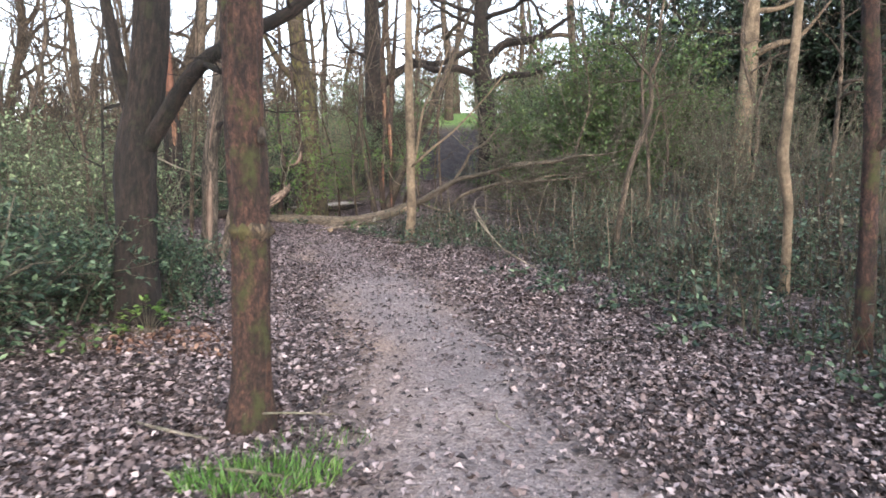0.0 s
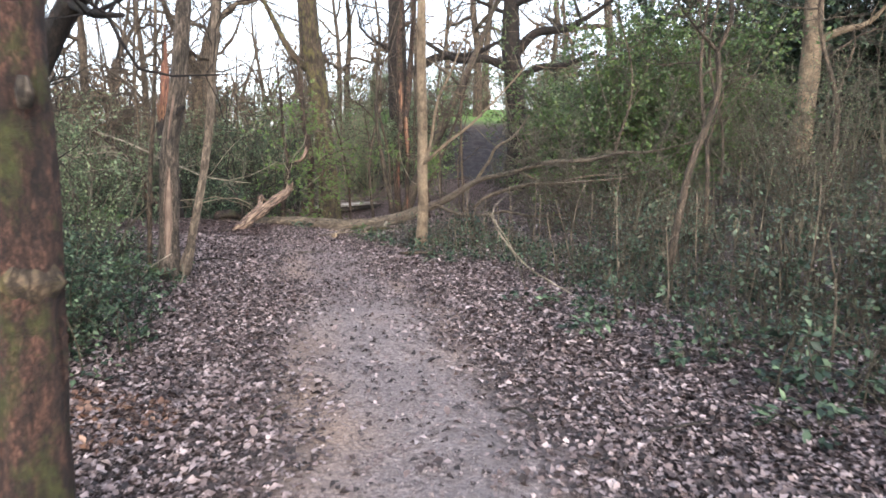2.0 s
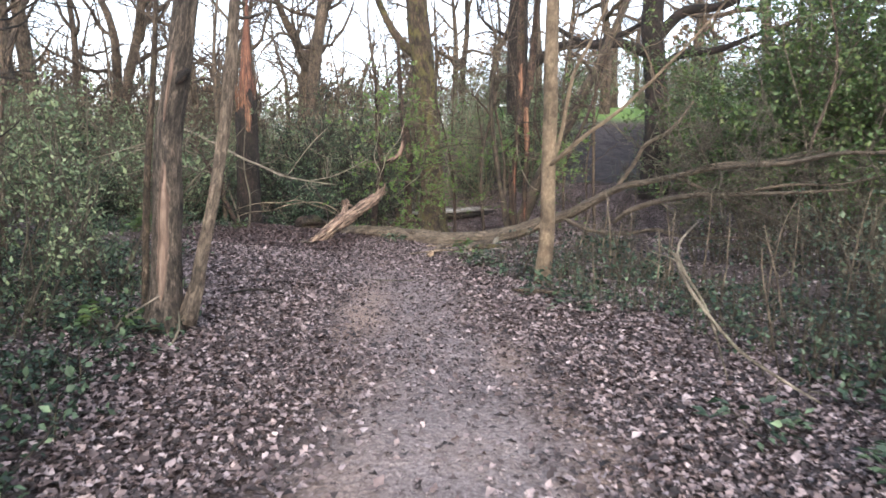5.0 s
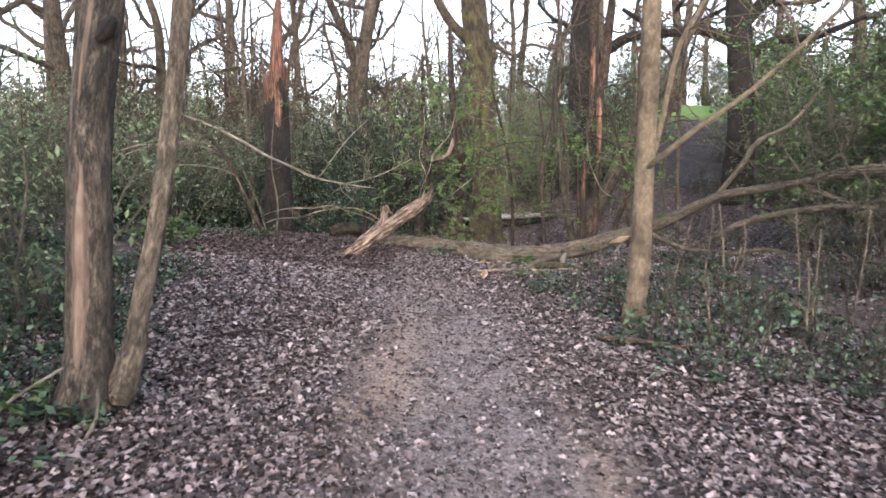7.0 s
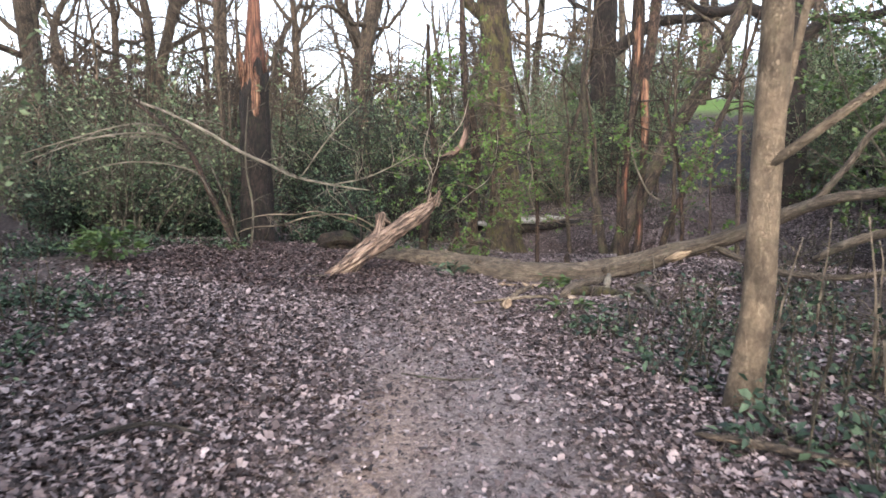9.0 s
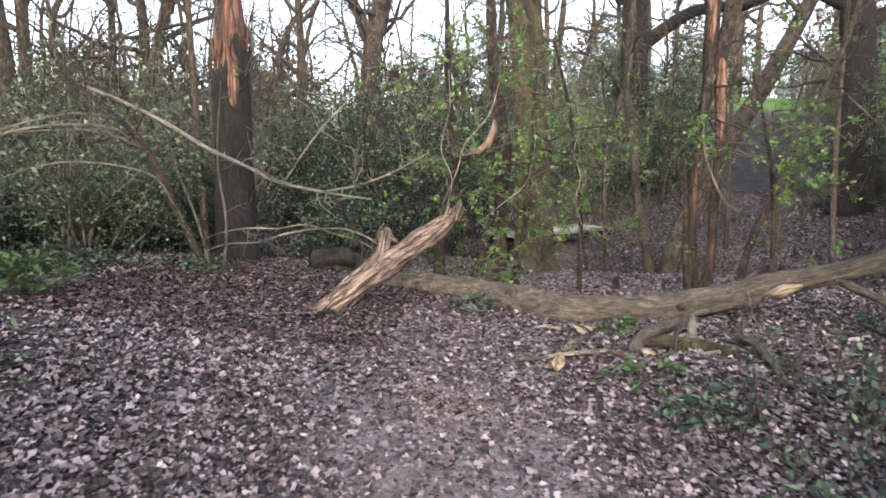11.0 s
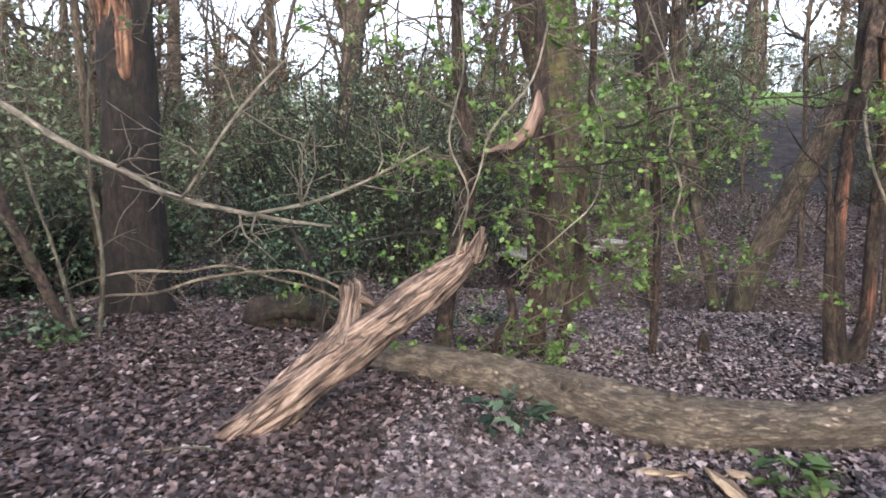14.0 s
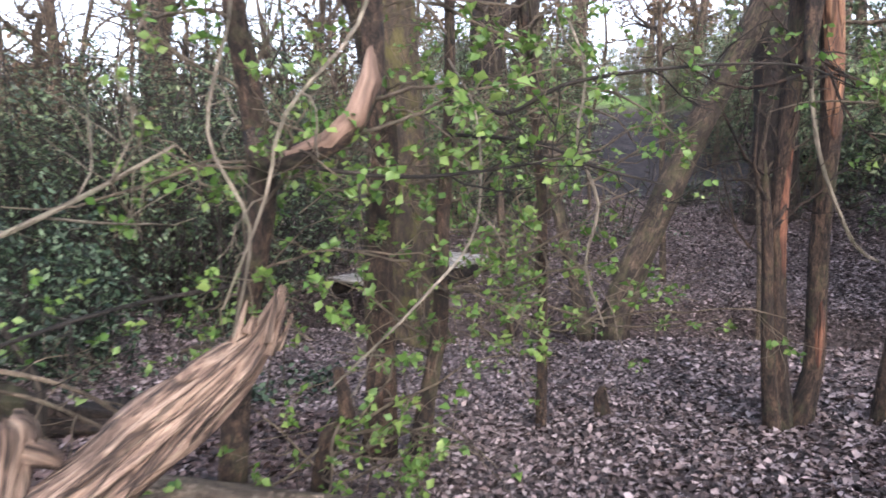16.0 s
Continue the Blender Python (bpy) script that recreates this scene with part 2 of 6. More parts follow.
def ground_material():
    m, nt, bsdf = material("woodland_soil")
    co = nt.nodes.new("ShaderNodeTexCoord")
    trod = nt.nodes.new("ShaderNodeAttribute")
    trod.attribute_name = "trod"
    bare = nt.nodes.new("ShaderNodeAttribute")
    bare.attribute_name = "kind"
    fine = node(nt, "ShaderNodeTexNoise", Scale=38.0, Detail=8.0, Roughness=0.75)
    flake = node(nt, "ShaderNodeTexVoronoi", Scale=26.0, Randomness=1.0)
    big = node(nt, "ShaderNodeTexNoise", Scale=1.3, Detail=5.0, Roughness=0.6)
    mottle = node(nt, "ShaderNodeTexNoise", Scale=2.6, Detail=9.0, Roughness=0.72)
    for n in (fine, flake, big, mottle):
        nt.links.new(co.outputs["Object"], n.inputs["Vector"])
    soil = ramp(nt, fine.outputs[0], [(0.3, (0.07, 0.052, 0.045)), (0.5, (0.17, 0.125, 0.105)), (0.7, (0.33, 0.26, 0.225))])
    duff = ramp(nt, flake.outputs["Color"], [(0.1, (0.010, 0.007, 0.007)), (0.5, (0.036, 0.026, 0.025)), (0.9, (0.16, 0.12, 0.115))])
    duff = blend(nt, 0.18, duff, soil)
    path = ramp(nt, fine.outputs[0], [(0.36, (0.105, 0.085, 0.083)), (0.5, (0.245, 0.203, 0.199)), (0.64, (0.385, 0.33, 0.323))])
    path = blend(nt, ramp(nt, big.outputs[0], [(0.5, (0, 0, 0)), (0.68, (0.22, 0.22, 0.22))]), path, (0.42, 0.32, 0.265))
    path = blend(nt, ramp(nt, big.outputs[0], [(0.34, (0.6, 0.6, 0.6)), (0.46, (0, 0, 0))]), path, (0.19, 0.163, 0.16))
    sep = nt.nodes.new("ShaderNodeSeparateColor")
    nt.links.new(bare.outputs["Color"], sep.inputs[0])
    sand = ramp(nt, fine.outputs[0], [(0.38, (0.17, 0.118, 0.092)), (0.52, (0.35, 0.25, 0.195)), (0.66, (0.5, 0.375, 0.3))])
    path = blend(nt, sep.outputs[2], path, sand)
    col = blend(nt, trod.outputs["Fac"], duff, path)
    # red channel: near-black ground, with the far slope's shade put into the colour
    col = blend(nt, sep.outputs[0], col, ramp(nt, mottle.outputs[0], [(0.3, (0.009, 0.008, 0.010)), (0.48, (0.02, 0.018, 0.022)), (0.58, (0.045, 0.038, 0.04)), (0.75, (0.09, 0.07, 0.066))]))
    col = blend(nt, sep.outputs[1], col, ramp(nt, fine.outputs[0], [(0.4, (0.09, 0.17, 0.04)), (0.6, (0.2, 0.32, 0.08))]))
    nt.links.new(col, bsdf.inputs["Base Color"])
    bsdf.inputs["Roughness"].default_value = 0.95
    add = nt.nodes.new("ShaderNodeMath")
    nt.links.new(fine.outputs[0], add.inputs[0])
    nt.links.new(flake.outputs["Distance"], add.inputs[1])
    bump(nt, bsdf, add.outputs[0], 0.7, 0.03)
    return m


SOIL = ground_material()

# ---------------------------------------------------------------- builders
rng = np.random.default_rng(7)


class Soup:
    """Tubes and leaves gathered into one mesh."""

    def __init__(self):
        self.v, self.a, self.f, self.n = [], [], [], 0

    def tube(self, pts, radii, sides=6, rough=0.0, close=True, seed=0.0):
        pts = np.asarray(pts, float)
        k = len(pts)
        radii = np.broadcast_to(np.asarray(radii, float), (k,))
        tan = np.gradient(pts, axis=0)
        tan /= np.linalg.norm(tan, axis=1)[:, None] + 1e-9
        run = np.concatenate([[0], np.cumsum(np.linalg.norm(np.diff(pts, axis=0), axis=1))])
        ref = np.array([1.0, 0, 0]) if abs(tan[0][0]) < 0.8 else np.array([0, 1.0, 0])
        ang = np.arange(sides) * 2 * math.pi / sides
        c, s = np.cos(ang)[:, None], np.sin(ang)[:, None]
        rings, along = [], []
        for i in range(k):
            u = ref - tan[i] * ref.dot(tan[i])
            u /= np.linalg.norm(u) + 1e-9
            w = np.cross(tan[i], u)
            ref = u
            rr = np.full(sides, radii[i])
            if rough:
                rr = rr * (1 + rough * np.array([noise.noise((3 * math.cos(a) + seed, 3 * math.sin(a), run[i] * 1.6)) for a in ang])
                           + 0.5 * rough * np.array([noise.noise((9 * math.cos(a) + seed, 9 * math.sin(a), run[i] * 3.0 + 9)) for a in ang]))
            rings.append(pts[i] + rr[:, None] * (c * u + s * w))
            along.append(np.column_stack([radii[0] * np.cos(ang) + seed, radii[0] * np.sin(ang), np.full(sides, run[i])]))
        base = self.n
        self.v += rings
        self.a += along
        self.n += k * sides
        for i in range(k - 1):
            o = base + i * sides
            for j in range(sides):
                q = (j + 1) % sides
                self.f.append((o + j, o + q, o + sides + q, o + sides + j))
        if close:
            self.f.append(tuple(base + j for j in range(sides))[::-1])
            self.f.append(tuple(base + (k - 1) * sides + j for j in range(sides)))

    def mesh(self, name, mat):
        me = bpy.data.meshes.new(name)
        me.from_pydata(np.concatenate(self.v).tolist(), [], self.f)
        at = me.attributes.new("along", 'FLOAT_VECTOR', 'POINT')
        at.data.foreach_set("vector", np.concatenate(self.a).astype(np.float32).ravel())
        me.polygons.foreach_set("use_smooth", np.ones(len(me.polygons), bool))
        me.materials.append(mat)
        me.update()
        return me


def leaf_mesh(name, mat, pos, size, normal=None, ratio=0.5, cup=0.25, spread=1.0, axis=None, plain=False, lobed=False):
    """Folded leaves at pos: a midrib and two halves each, pointed at the tip."""
    n = len(pos)
    size = np.broadcast_to(np.asarray(size, float), (n,))
    if normal is None:
        normal = np.tile((0, 0, 1.0), (n, 1))
    nor = normal + rng.normal(0, spread, (n, 3))
    nor /= np.linalg.norm(nor, axis=1)[:, None] + 1e-9
    t = rng.normal(0, 1, (n, 3)) if axis is None else axis + rng.normal(0, 0.35, (n, 3))
    t -= nor * (t * nor).sum(1)[:, None]
    t /= np.linalg.norm(t, axis=1)[:, None] + 1e-9
    b = np.cross(nor, t)
    L, W = size[:, None], (size * ratio)[:, None]
    lift = nor * (W * cup)
    curl = nor * (L * rng.normal(0, 0.15, (n, 1)))
    P = np.stack([pos, pos + t * L * 0.45 - b * W * 0.5 + lift, pos + t * L * 0.5, pos + t * L * 0.45 + b * W * 0.5 + lift, pos + t * L + curl], 1)
    me = bpy.data.meshes.new(name)
    base = (np.arange(n) * (9 if lobed else 4 if plain else 5))[:, None]
    if lobed:
        rim = []
        for u, w in ((0.0, 0.0), (0.24, -0.42), (0.4, -0.22), (0.62, -0.5), (1.0, 0.0), (0.66, 0.46), (0.44, 0.2), (0.26, 0.44)):
            k = rng.uniform(0.75, 1.2, (n, 1))
            rim.append(pos + t * L * u * k ** 0.3 + b * W * w * k + lift * abs(w) * 2 * rng.uniform(-0.6, 1.6, (n, 1)) + (curl if u == 1.0 else 0))
        P = np.stack(rim + [pos + t * L * 0.5], 1)
        tri = np.concatenate([base + np.array([j, (j + 1) % 8, 8]) for j in range(8)], 1).reshape(-1, 3)
    elif plain:
        P = P[:, [0, 1, 4, 3]]
        tri = np.concatenate([base + np.array([0, 1, 2]), base + np.array([0, 2, 3])], 1).reshape(-1, 3)
    else:
        tri = np.concatenate([base + np.array([0, 1, 2]), base + np.array([1, 4, 2]), base + np.array([0, 2, 3]), base + np.array([2, 4, 3])], 1).reshape(-1, 3)
    me.vertices.add(n * P.shape[1])
    me.vertices.foreach_set("co", P.astype(np.float32).ravel())
    me.loops.add(len(tri) * 3)
    me.loops.foreach_set("vertex_index", tri.astype(np.int32).ravel())
    me.polygons.add(len(tri))
    me.polygons.foreach_set("loop_start", np.arange(len(tri), dtype=np.int32) * 3)
    me.polygons.foreach_set("loop_total", np.full(len(tri), 3, np.int32))
    me.materials.append(mat)
    me.update(calc_edges=True)
    me.validate()
    return me


def child(name, me, parent, label="", kind=""):
    ob = new(name, me)
    ob.parent = parent
    return tagged(ob, label, kind=kind)


def thing(name, place, label, category, group="", turn=0, scale=1):
    ob = new(name)
    ob.empty_display_size = 0.2
    ob.matrix_basis = Matrix.LocRotScale(place, Euler((0, 0, radians(turn))), (scale,) * 3)
    return tagged(ob, label, category, group)


def spline(knots, step=0.15):
    """A smooth line through knots (x, y, z, r), in steps of about step metres."""
    k = np.asarray(knots, float)
    p = np.vstack([2 * k[0] - k[1], k, 2 * k[-1] - k[-2]])
    out = []
    for i in range(1, len(p) - 2):
        m = max(2, int(np.linalg.norm(p[i + 1][:3] - p[i][:3]) / step))
        for t in np.arange(m) / m:
            a, b, c, d = p[i - 1], p[i], p[i + 1], p[i + 2]
            out.append(0.5 * (2 * b + (c - a) * t + (2 * a - 5 * b + 4 * c - d) * t * t + (3 * b - a - 3 * c + d) * t ** 3))
    out.append(k[-1])
    out = np.array(out)
    return out[:, :3], np.maximum(out[:, 3], 0.002)


def wander(start, way, length, r0, r1, bend=0.25, lift=0.0, steps=6):
    """A crooked branch."""
    p, d = np.array(start, float), np.array(way, float)
    d /= np.linalg.norm(d)
    pts = [p.copy()]
    for i in range(steps):
        d = d + rng.normal(0, bend, 3) + np.array([0, 0, lift])
        d /= np.linalg.norm(d)
        p = p + d * length / steps
        pts.append(p.copy())
    return np.array(pts), np.linspace(r0, r1, steps + 1)


def sprout(soup, pts, radii, levels, count, length, sides=4, bend=0.25, lift=0.04, first=0.25, tips=None, least=0.0022):
    """Side branches off a line, and theirs in turn."""
    for _ in range(count):
        i = int(rng.uniform(first, 0.98) * (len(pts) - 1))
        d = pts[min(i + 1, len(pts) - 1)] - pts[i]
        d = d / (np.linalg.norm(d) + 1e-9)
        side = rng.normal(0, 1, 3)
        side -= d * side.dot(d)
        side /= np.linalg.norm(side) + 1e-9
        l = length * rng.uniform(0.5, 1.2)
        r = max(least, min(radii[i] * 0.6, 0.004 + l * 0.014))
        q, rr = wander(pts[i], d * rng.uniform(0.3, 0.9) + side, l, r, max(least, r * 0.3), bend, lift, (4 if least > 0.0037 else 5) if levels > 1 else (3 if least > 0.0037 else 4))
        soup.tube(q, rr, sides if levels > 1 and least < 0.0037 else 3, close=False)
        if tips is not None and levels <= 1:
            tips.append(q)
        if levels > 1:
            sprout(soup, q, rr, levels - 1, max(2, int(count * 0.6)), length * 0.5, max(3, sides - 1), bend, lift, 0.15, tips, least)


def smooth(a, b, x):
    t = np.clip((x - a) / (b - a), 0, 1)
    return t * t * (3 - 2 * t)


# ---------------------------------------------------------------- ground
MIDDLE = np.array([(0.9, -6), (0.8, 0), (0.78, 3), (0.88, 5), (0.72, 8), (0.45, 11), (-0.2, 14), (-0.75, 16.5), (-0.9, 18.3), (-0.3, 20.5), (-0.4, 23.5), (-0.2, 26), (0.8, 31), (1.6, 40), (2.2, 60)])


def path_side(x, y):
    return x - np.interp(y, MIDDLE[:, 1], MIDDLE[:, 0])


def height(x, y):
    x, y = np.asarray(x, float), np.asarray(y, float)
    side = np.abs(path_side(x, y))
    z = -0.09 + 0.13 * smooth(0.8, 3.0, side)
    z = z + 0.2 * np.maximum(0, x - 5.5) * smooth(-5, 8, y) * (1 - smooth(24, 40, y)) * (1 - smooth(16, 40, x) * 0.6)
    z = z - 0.28 * smooth(19.0, 23.0, y) * (1 - smooth(26, 30, y))
    ditch = 24.9 - 0.45 * x + 0.3 * np.sin(x * 0.5)
    z = z - 0.95 * np.exp(-np.abs((y - ditch) / 0.75) ** 3) * smooth(-14, -9, x) * (1 - smooth(9, 14, x))
    z = z + 0.09 * np.maximum(0, y - 25.5) * (1 - smooth(60, 120, y)) * (0.35 + 0.65 * smooth(-6, 2, x))
    z = z + 2.6 * smooth(32, 50, y) * smooth(-8, 3, x)
    z = z + 0.04 * np.sin(1.3 * x + 0.7 * y) * np.sin(0.9 * y - 0.4 * x) + 0.015 * np.sin(4.1 * x + 1.0) * np.sin(3.7 * y)
    return z


def sandy_streak(x, y):
    """How far worn sand shows along the two edges of the path."""
    off = path_side(x, y) + 0.1 * np.sin(1.9 * y) + 0.05 * np.sin(6.1 * y)
    west = np.interp(y, [0, 6, 12, 14, 17], [-0.55, -0.6, -0.7, -0.25, 0.0])
    patchy = np.clip(0.65 + 0.35 * np.sin(1.1 * y + 0.6) + 0.2 * np.sin(3.3 * y), 0.3, 1)
    s = patchy * np.exp(-((off - west) / 0.28) ** 2) + 0.95 * (1.1 - patchy * 0.5) * np.exp(-((off - 0.72) / 0.18) ** 2) * smooth(6, 8, y) * (1 - smooth(12.5, 14, y))
    return np.clip(s, 0, 1) * (1 - smooth(16, 17.5, y))


def gz(x, y):
    return float(height(x, y))


def build_ground():
    def axis(lo, hi, fine):
        far = [1, 2, 4, 7, 12, 20, 35, 60, 110, 200, 400, 800, 1600]
        return np.concatenate([lo - np.array(far[::-1]), np.arange(lo, hi + 1e-6, fine), hi + np.array(far)])
    xs, ys = axis(-12, 16, 0.14), axis(-6, 52, 0.16)
    X, Y = np.meshgrid(xs, ys)
    Z = height(X, Y)
    rough = rng.normal(0, 1, X.shape) * 0.006
    Z = Z + rough * (np.abs(X) < 12)
    nx, ny = len(xs), len(ys)
    i = (np.arange(ny - 1)[:, None] * nx + np.arange(nx - 1)[None, :]).ravel()
    me = bpy.data.meshes.new("ground")
    me.from_pydata(np.column_stack([X.ravel(), Y.ravel(), Z.ravel()]).tolist(), [], np.column_stack([i, i + 1, i + nx + 1, i + nx]).tolist())
    side = np.abs(path_side(X, Y) + 0.12 * np.sin(2.1 * Y) + 0.08 * np.sin(5.3 * Y + X))
    half = np.interp(Y, [0, 5, 12, 16, 20, 40], [0.85, 0.75, 0.7, 0.95, 0.6, 0.7])
    trod = (1 - smooth(half * 0.5, half * 1.6, side)) * (1 - 0.65 * smooth(18.2, 19.2, Y)) * (1 - smooth(24, 27, Y))
    a = me.attributes.new("trod", 'FLOAT', 'POINT')
    c = me.attributes.new("kind", 'FLOAT_COLOR', 'POINT')
    # far slope: bare soil painted darker to stand for the shade on it
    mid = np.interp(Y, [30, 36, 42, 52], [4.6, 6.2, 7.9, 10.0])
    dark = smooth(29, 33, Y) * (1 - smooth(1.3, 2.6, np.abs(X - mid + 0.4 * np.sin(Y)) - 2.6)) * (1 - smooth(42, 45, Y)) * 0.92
    # the same dark colour in a band along the ditch
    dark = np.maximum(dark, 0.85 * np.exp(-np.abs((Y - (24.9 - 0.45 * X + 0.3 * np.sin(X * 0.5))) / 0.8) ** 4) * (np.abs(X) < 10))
    green = smooth(43.5, 46, Y)
    sandy = sandy_streak(X, Y)
    trod = np.maximum(trod, 0.95 * sandy)
    a.data.foreach_set("value", trod.astype(np.float32).ravel())
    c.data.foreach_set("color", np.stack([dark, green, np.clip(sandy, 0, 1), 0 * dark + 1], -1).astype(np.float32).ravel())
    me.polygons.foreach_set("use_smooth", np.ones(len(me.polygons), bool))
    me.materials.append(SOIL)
    return tagged(new("ground", me), "woodland floor of trodden earth and dead leaves", "ground", kind="structure")


build_ground()

# ---------------------------------------------------------------- the fallen tree across the path


def fallen_tree():
    t = thing("fallen_tree", (0, 0, 0), "mossy fallen tree trunk lying across the path", "fallen tree")
    s = Soup()
    p, r = spline([(-1.85, 19.4, 0.0, 0.11), (-1.5, 19.27, 0.0, 0.15), (-1.1, 19.12, 0.01, 0.16), (-0.6, 18.95, 0.0, 0.155), (-0.15, 18.62, -0.01, 0.155), (0.3, 18.46, 0.0, 0.145),
                   (0.9, 18.42, 0.05, 0.138), (1.4, 18.42, 0.16, 0.125), (1.95, 18.32, 0.37, 0.11), (2.2, 18.1, 0.48, 0.09), (2.45, 17.85, 0.62, 0.078), (2.9, 17.25, 0.96, 0.066)], 0.05)
    s.tube(p, r, 34, 0.24, seed=1.3)
    child("trunk", s.mesh("trunk", BARK_LOG), t)
    for (x, y, z), d, l, rad in (((-0.42, 18.72, 0.09), (0.1, -0.6, 0.4), 0.09, 0.05), ((1.15, 18.34, 0.12), (0.3, -1, 0.3), 0.13, 0.045), ((0.1, 18.5, 0.1), (0.1, -0.5, 0.7), 0.09, 0.03)):
        q, rr = wander((x, y, z), d, l, rad, rad * 0.75, 0.1, 0, 3)
        knots = Soup()
        knots.tube(q, rr, 9, 0.15)
        child("branch_stub", knots.mesh("branch_stub", BARK_LOG), t)
    cut = Soup()
    cut.tube([(1.86, 18.26, 0.27), (1.98, 18.16, 0.35), (2.1, 18.06, 0.42)], [0.03, 0.045, 0.012], 9, 0.5)
    child("torn_wood", cut.mesh("torn_wood", WOOD_FRESH), t, "pale freshly torn wood")
    limbs = [[(2.86, 17.3, 0.94, 0.066), (3.15, 16.85, 1.13, 0.055), (3.4, 16.6, 1.2, 0.049), (3.75, 16.1, 1.32, 0.042), (4.05, 15.8, 1.42, 0.038), (4.4, 15.3, 1.49, 0.033), (4.85, 14.95, 1.53, 0.034), (5.2, 14.35, 1.66, 0.028), (5.6, 14.0, 1.68, 0.022), (6.1, 13.3, 1.85, 0.01)],
             [(2.95, 16.7, 0.55, 0.03), (3.1, 16.4, 0.74, 0.042), (3.4, 16.15, 0.9, 0.04), (3.8, 15.5, 1.06, 0.034), (4.2, 15.2, 1.09, 0.03), (4.7, 14.6, 1.15, 0.022), (5.3, 14.3, 1.22, 0.012)],
             ]
    limbs += [[(2.3, 18.0, 0.52, 0.04), (2.5, 17.75, 0.42, 0.036), (2.8, 17.35, 0.34, 0.034), (3.2, 16.8, 0.37, 0.032), (3.6, 16.6, 0.46, 0.028), (4.0, 16.1, 0.4, 0.024), (4.6, 15.9, 0.44, 0.018), (5.3, 15.5, 0.4, 0.01)],
             [(3.02, 17.05, 1.05, 0.04), (3.1, 16.95, 1.22, 0.036), (3.28, 16.9, 1.5, 0.033), (3.4, 16.75, 1.78, 0.03), (3.75, 16.65, 2.02, 0.026), (4.05, 16.6, 2.45, 0.014)],
             [(3.75, 16.1, 1.3, 0.03), (4.0, 15.9, 1.16, 0.026), (4.4, 15.6, 0.98, 0.02), (5.0, 15.3, 0.7, 0.01)],
             ]
    limbs += [[(3.75, 16.1, 1.34, 0.028), (4.3, 16.0, 1.5, 0.024), (4.9, 15.6, 1.56, 0.018), (5.6, 15.4, 1.75, 0.01)],
             [(4.2, 15.2, 1.08, 0.024), (4.9, 15.1, 1.24, 0.018), (5.5, 14.8, 1.28, 0.013), (6.2, 14.6, 1.5, 0.007)]]
    lines = []
    for knots in limbs:
        q, rr = spline(knots, 0.07)
        s = Soup()
        s.tube(q, rr, 10, 0.25, seed=float(knots[1][0]))
        child("limb", s.mesh("limb", BARK_LOG), t)
        lines.append((q, rr))
    tw = Soup()
    for (line, rad), n, l in zip(lines, (13, 11, 8, 5, 8, 8, 8), (1.2, 1.1, 0.9, 0.6, 0.9, 0.9, 0.9)):
        sprout(tw, line, rad, 3, n, l, 4, 0.13, 0.0, 0.2, None, 0.0055)
    child("twig_tangle", tw.mesh("twig_tangle", TWIG), t, "tangle of bare grey twigs", "stuff")


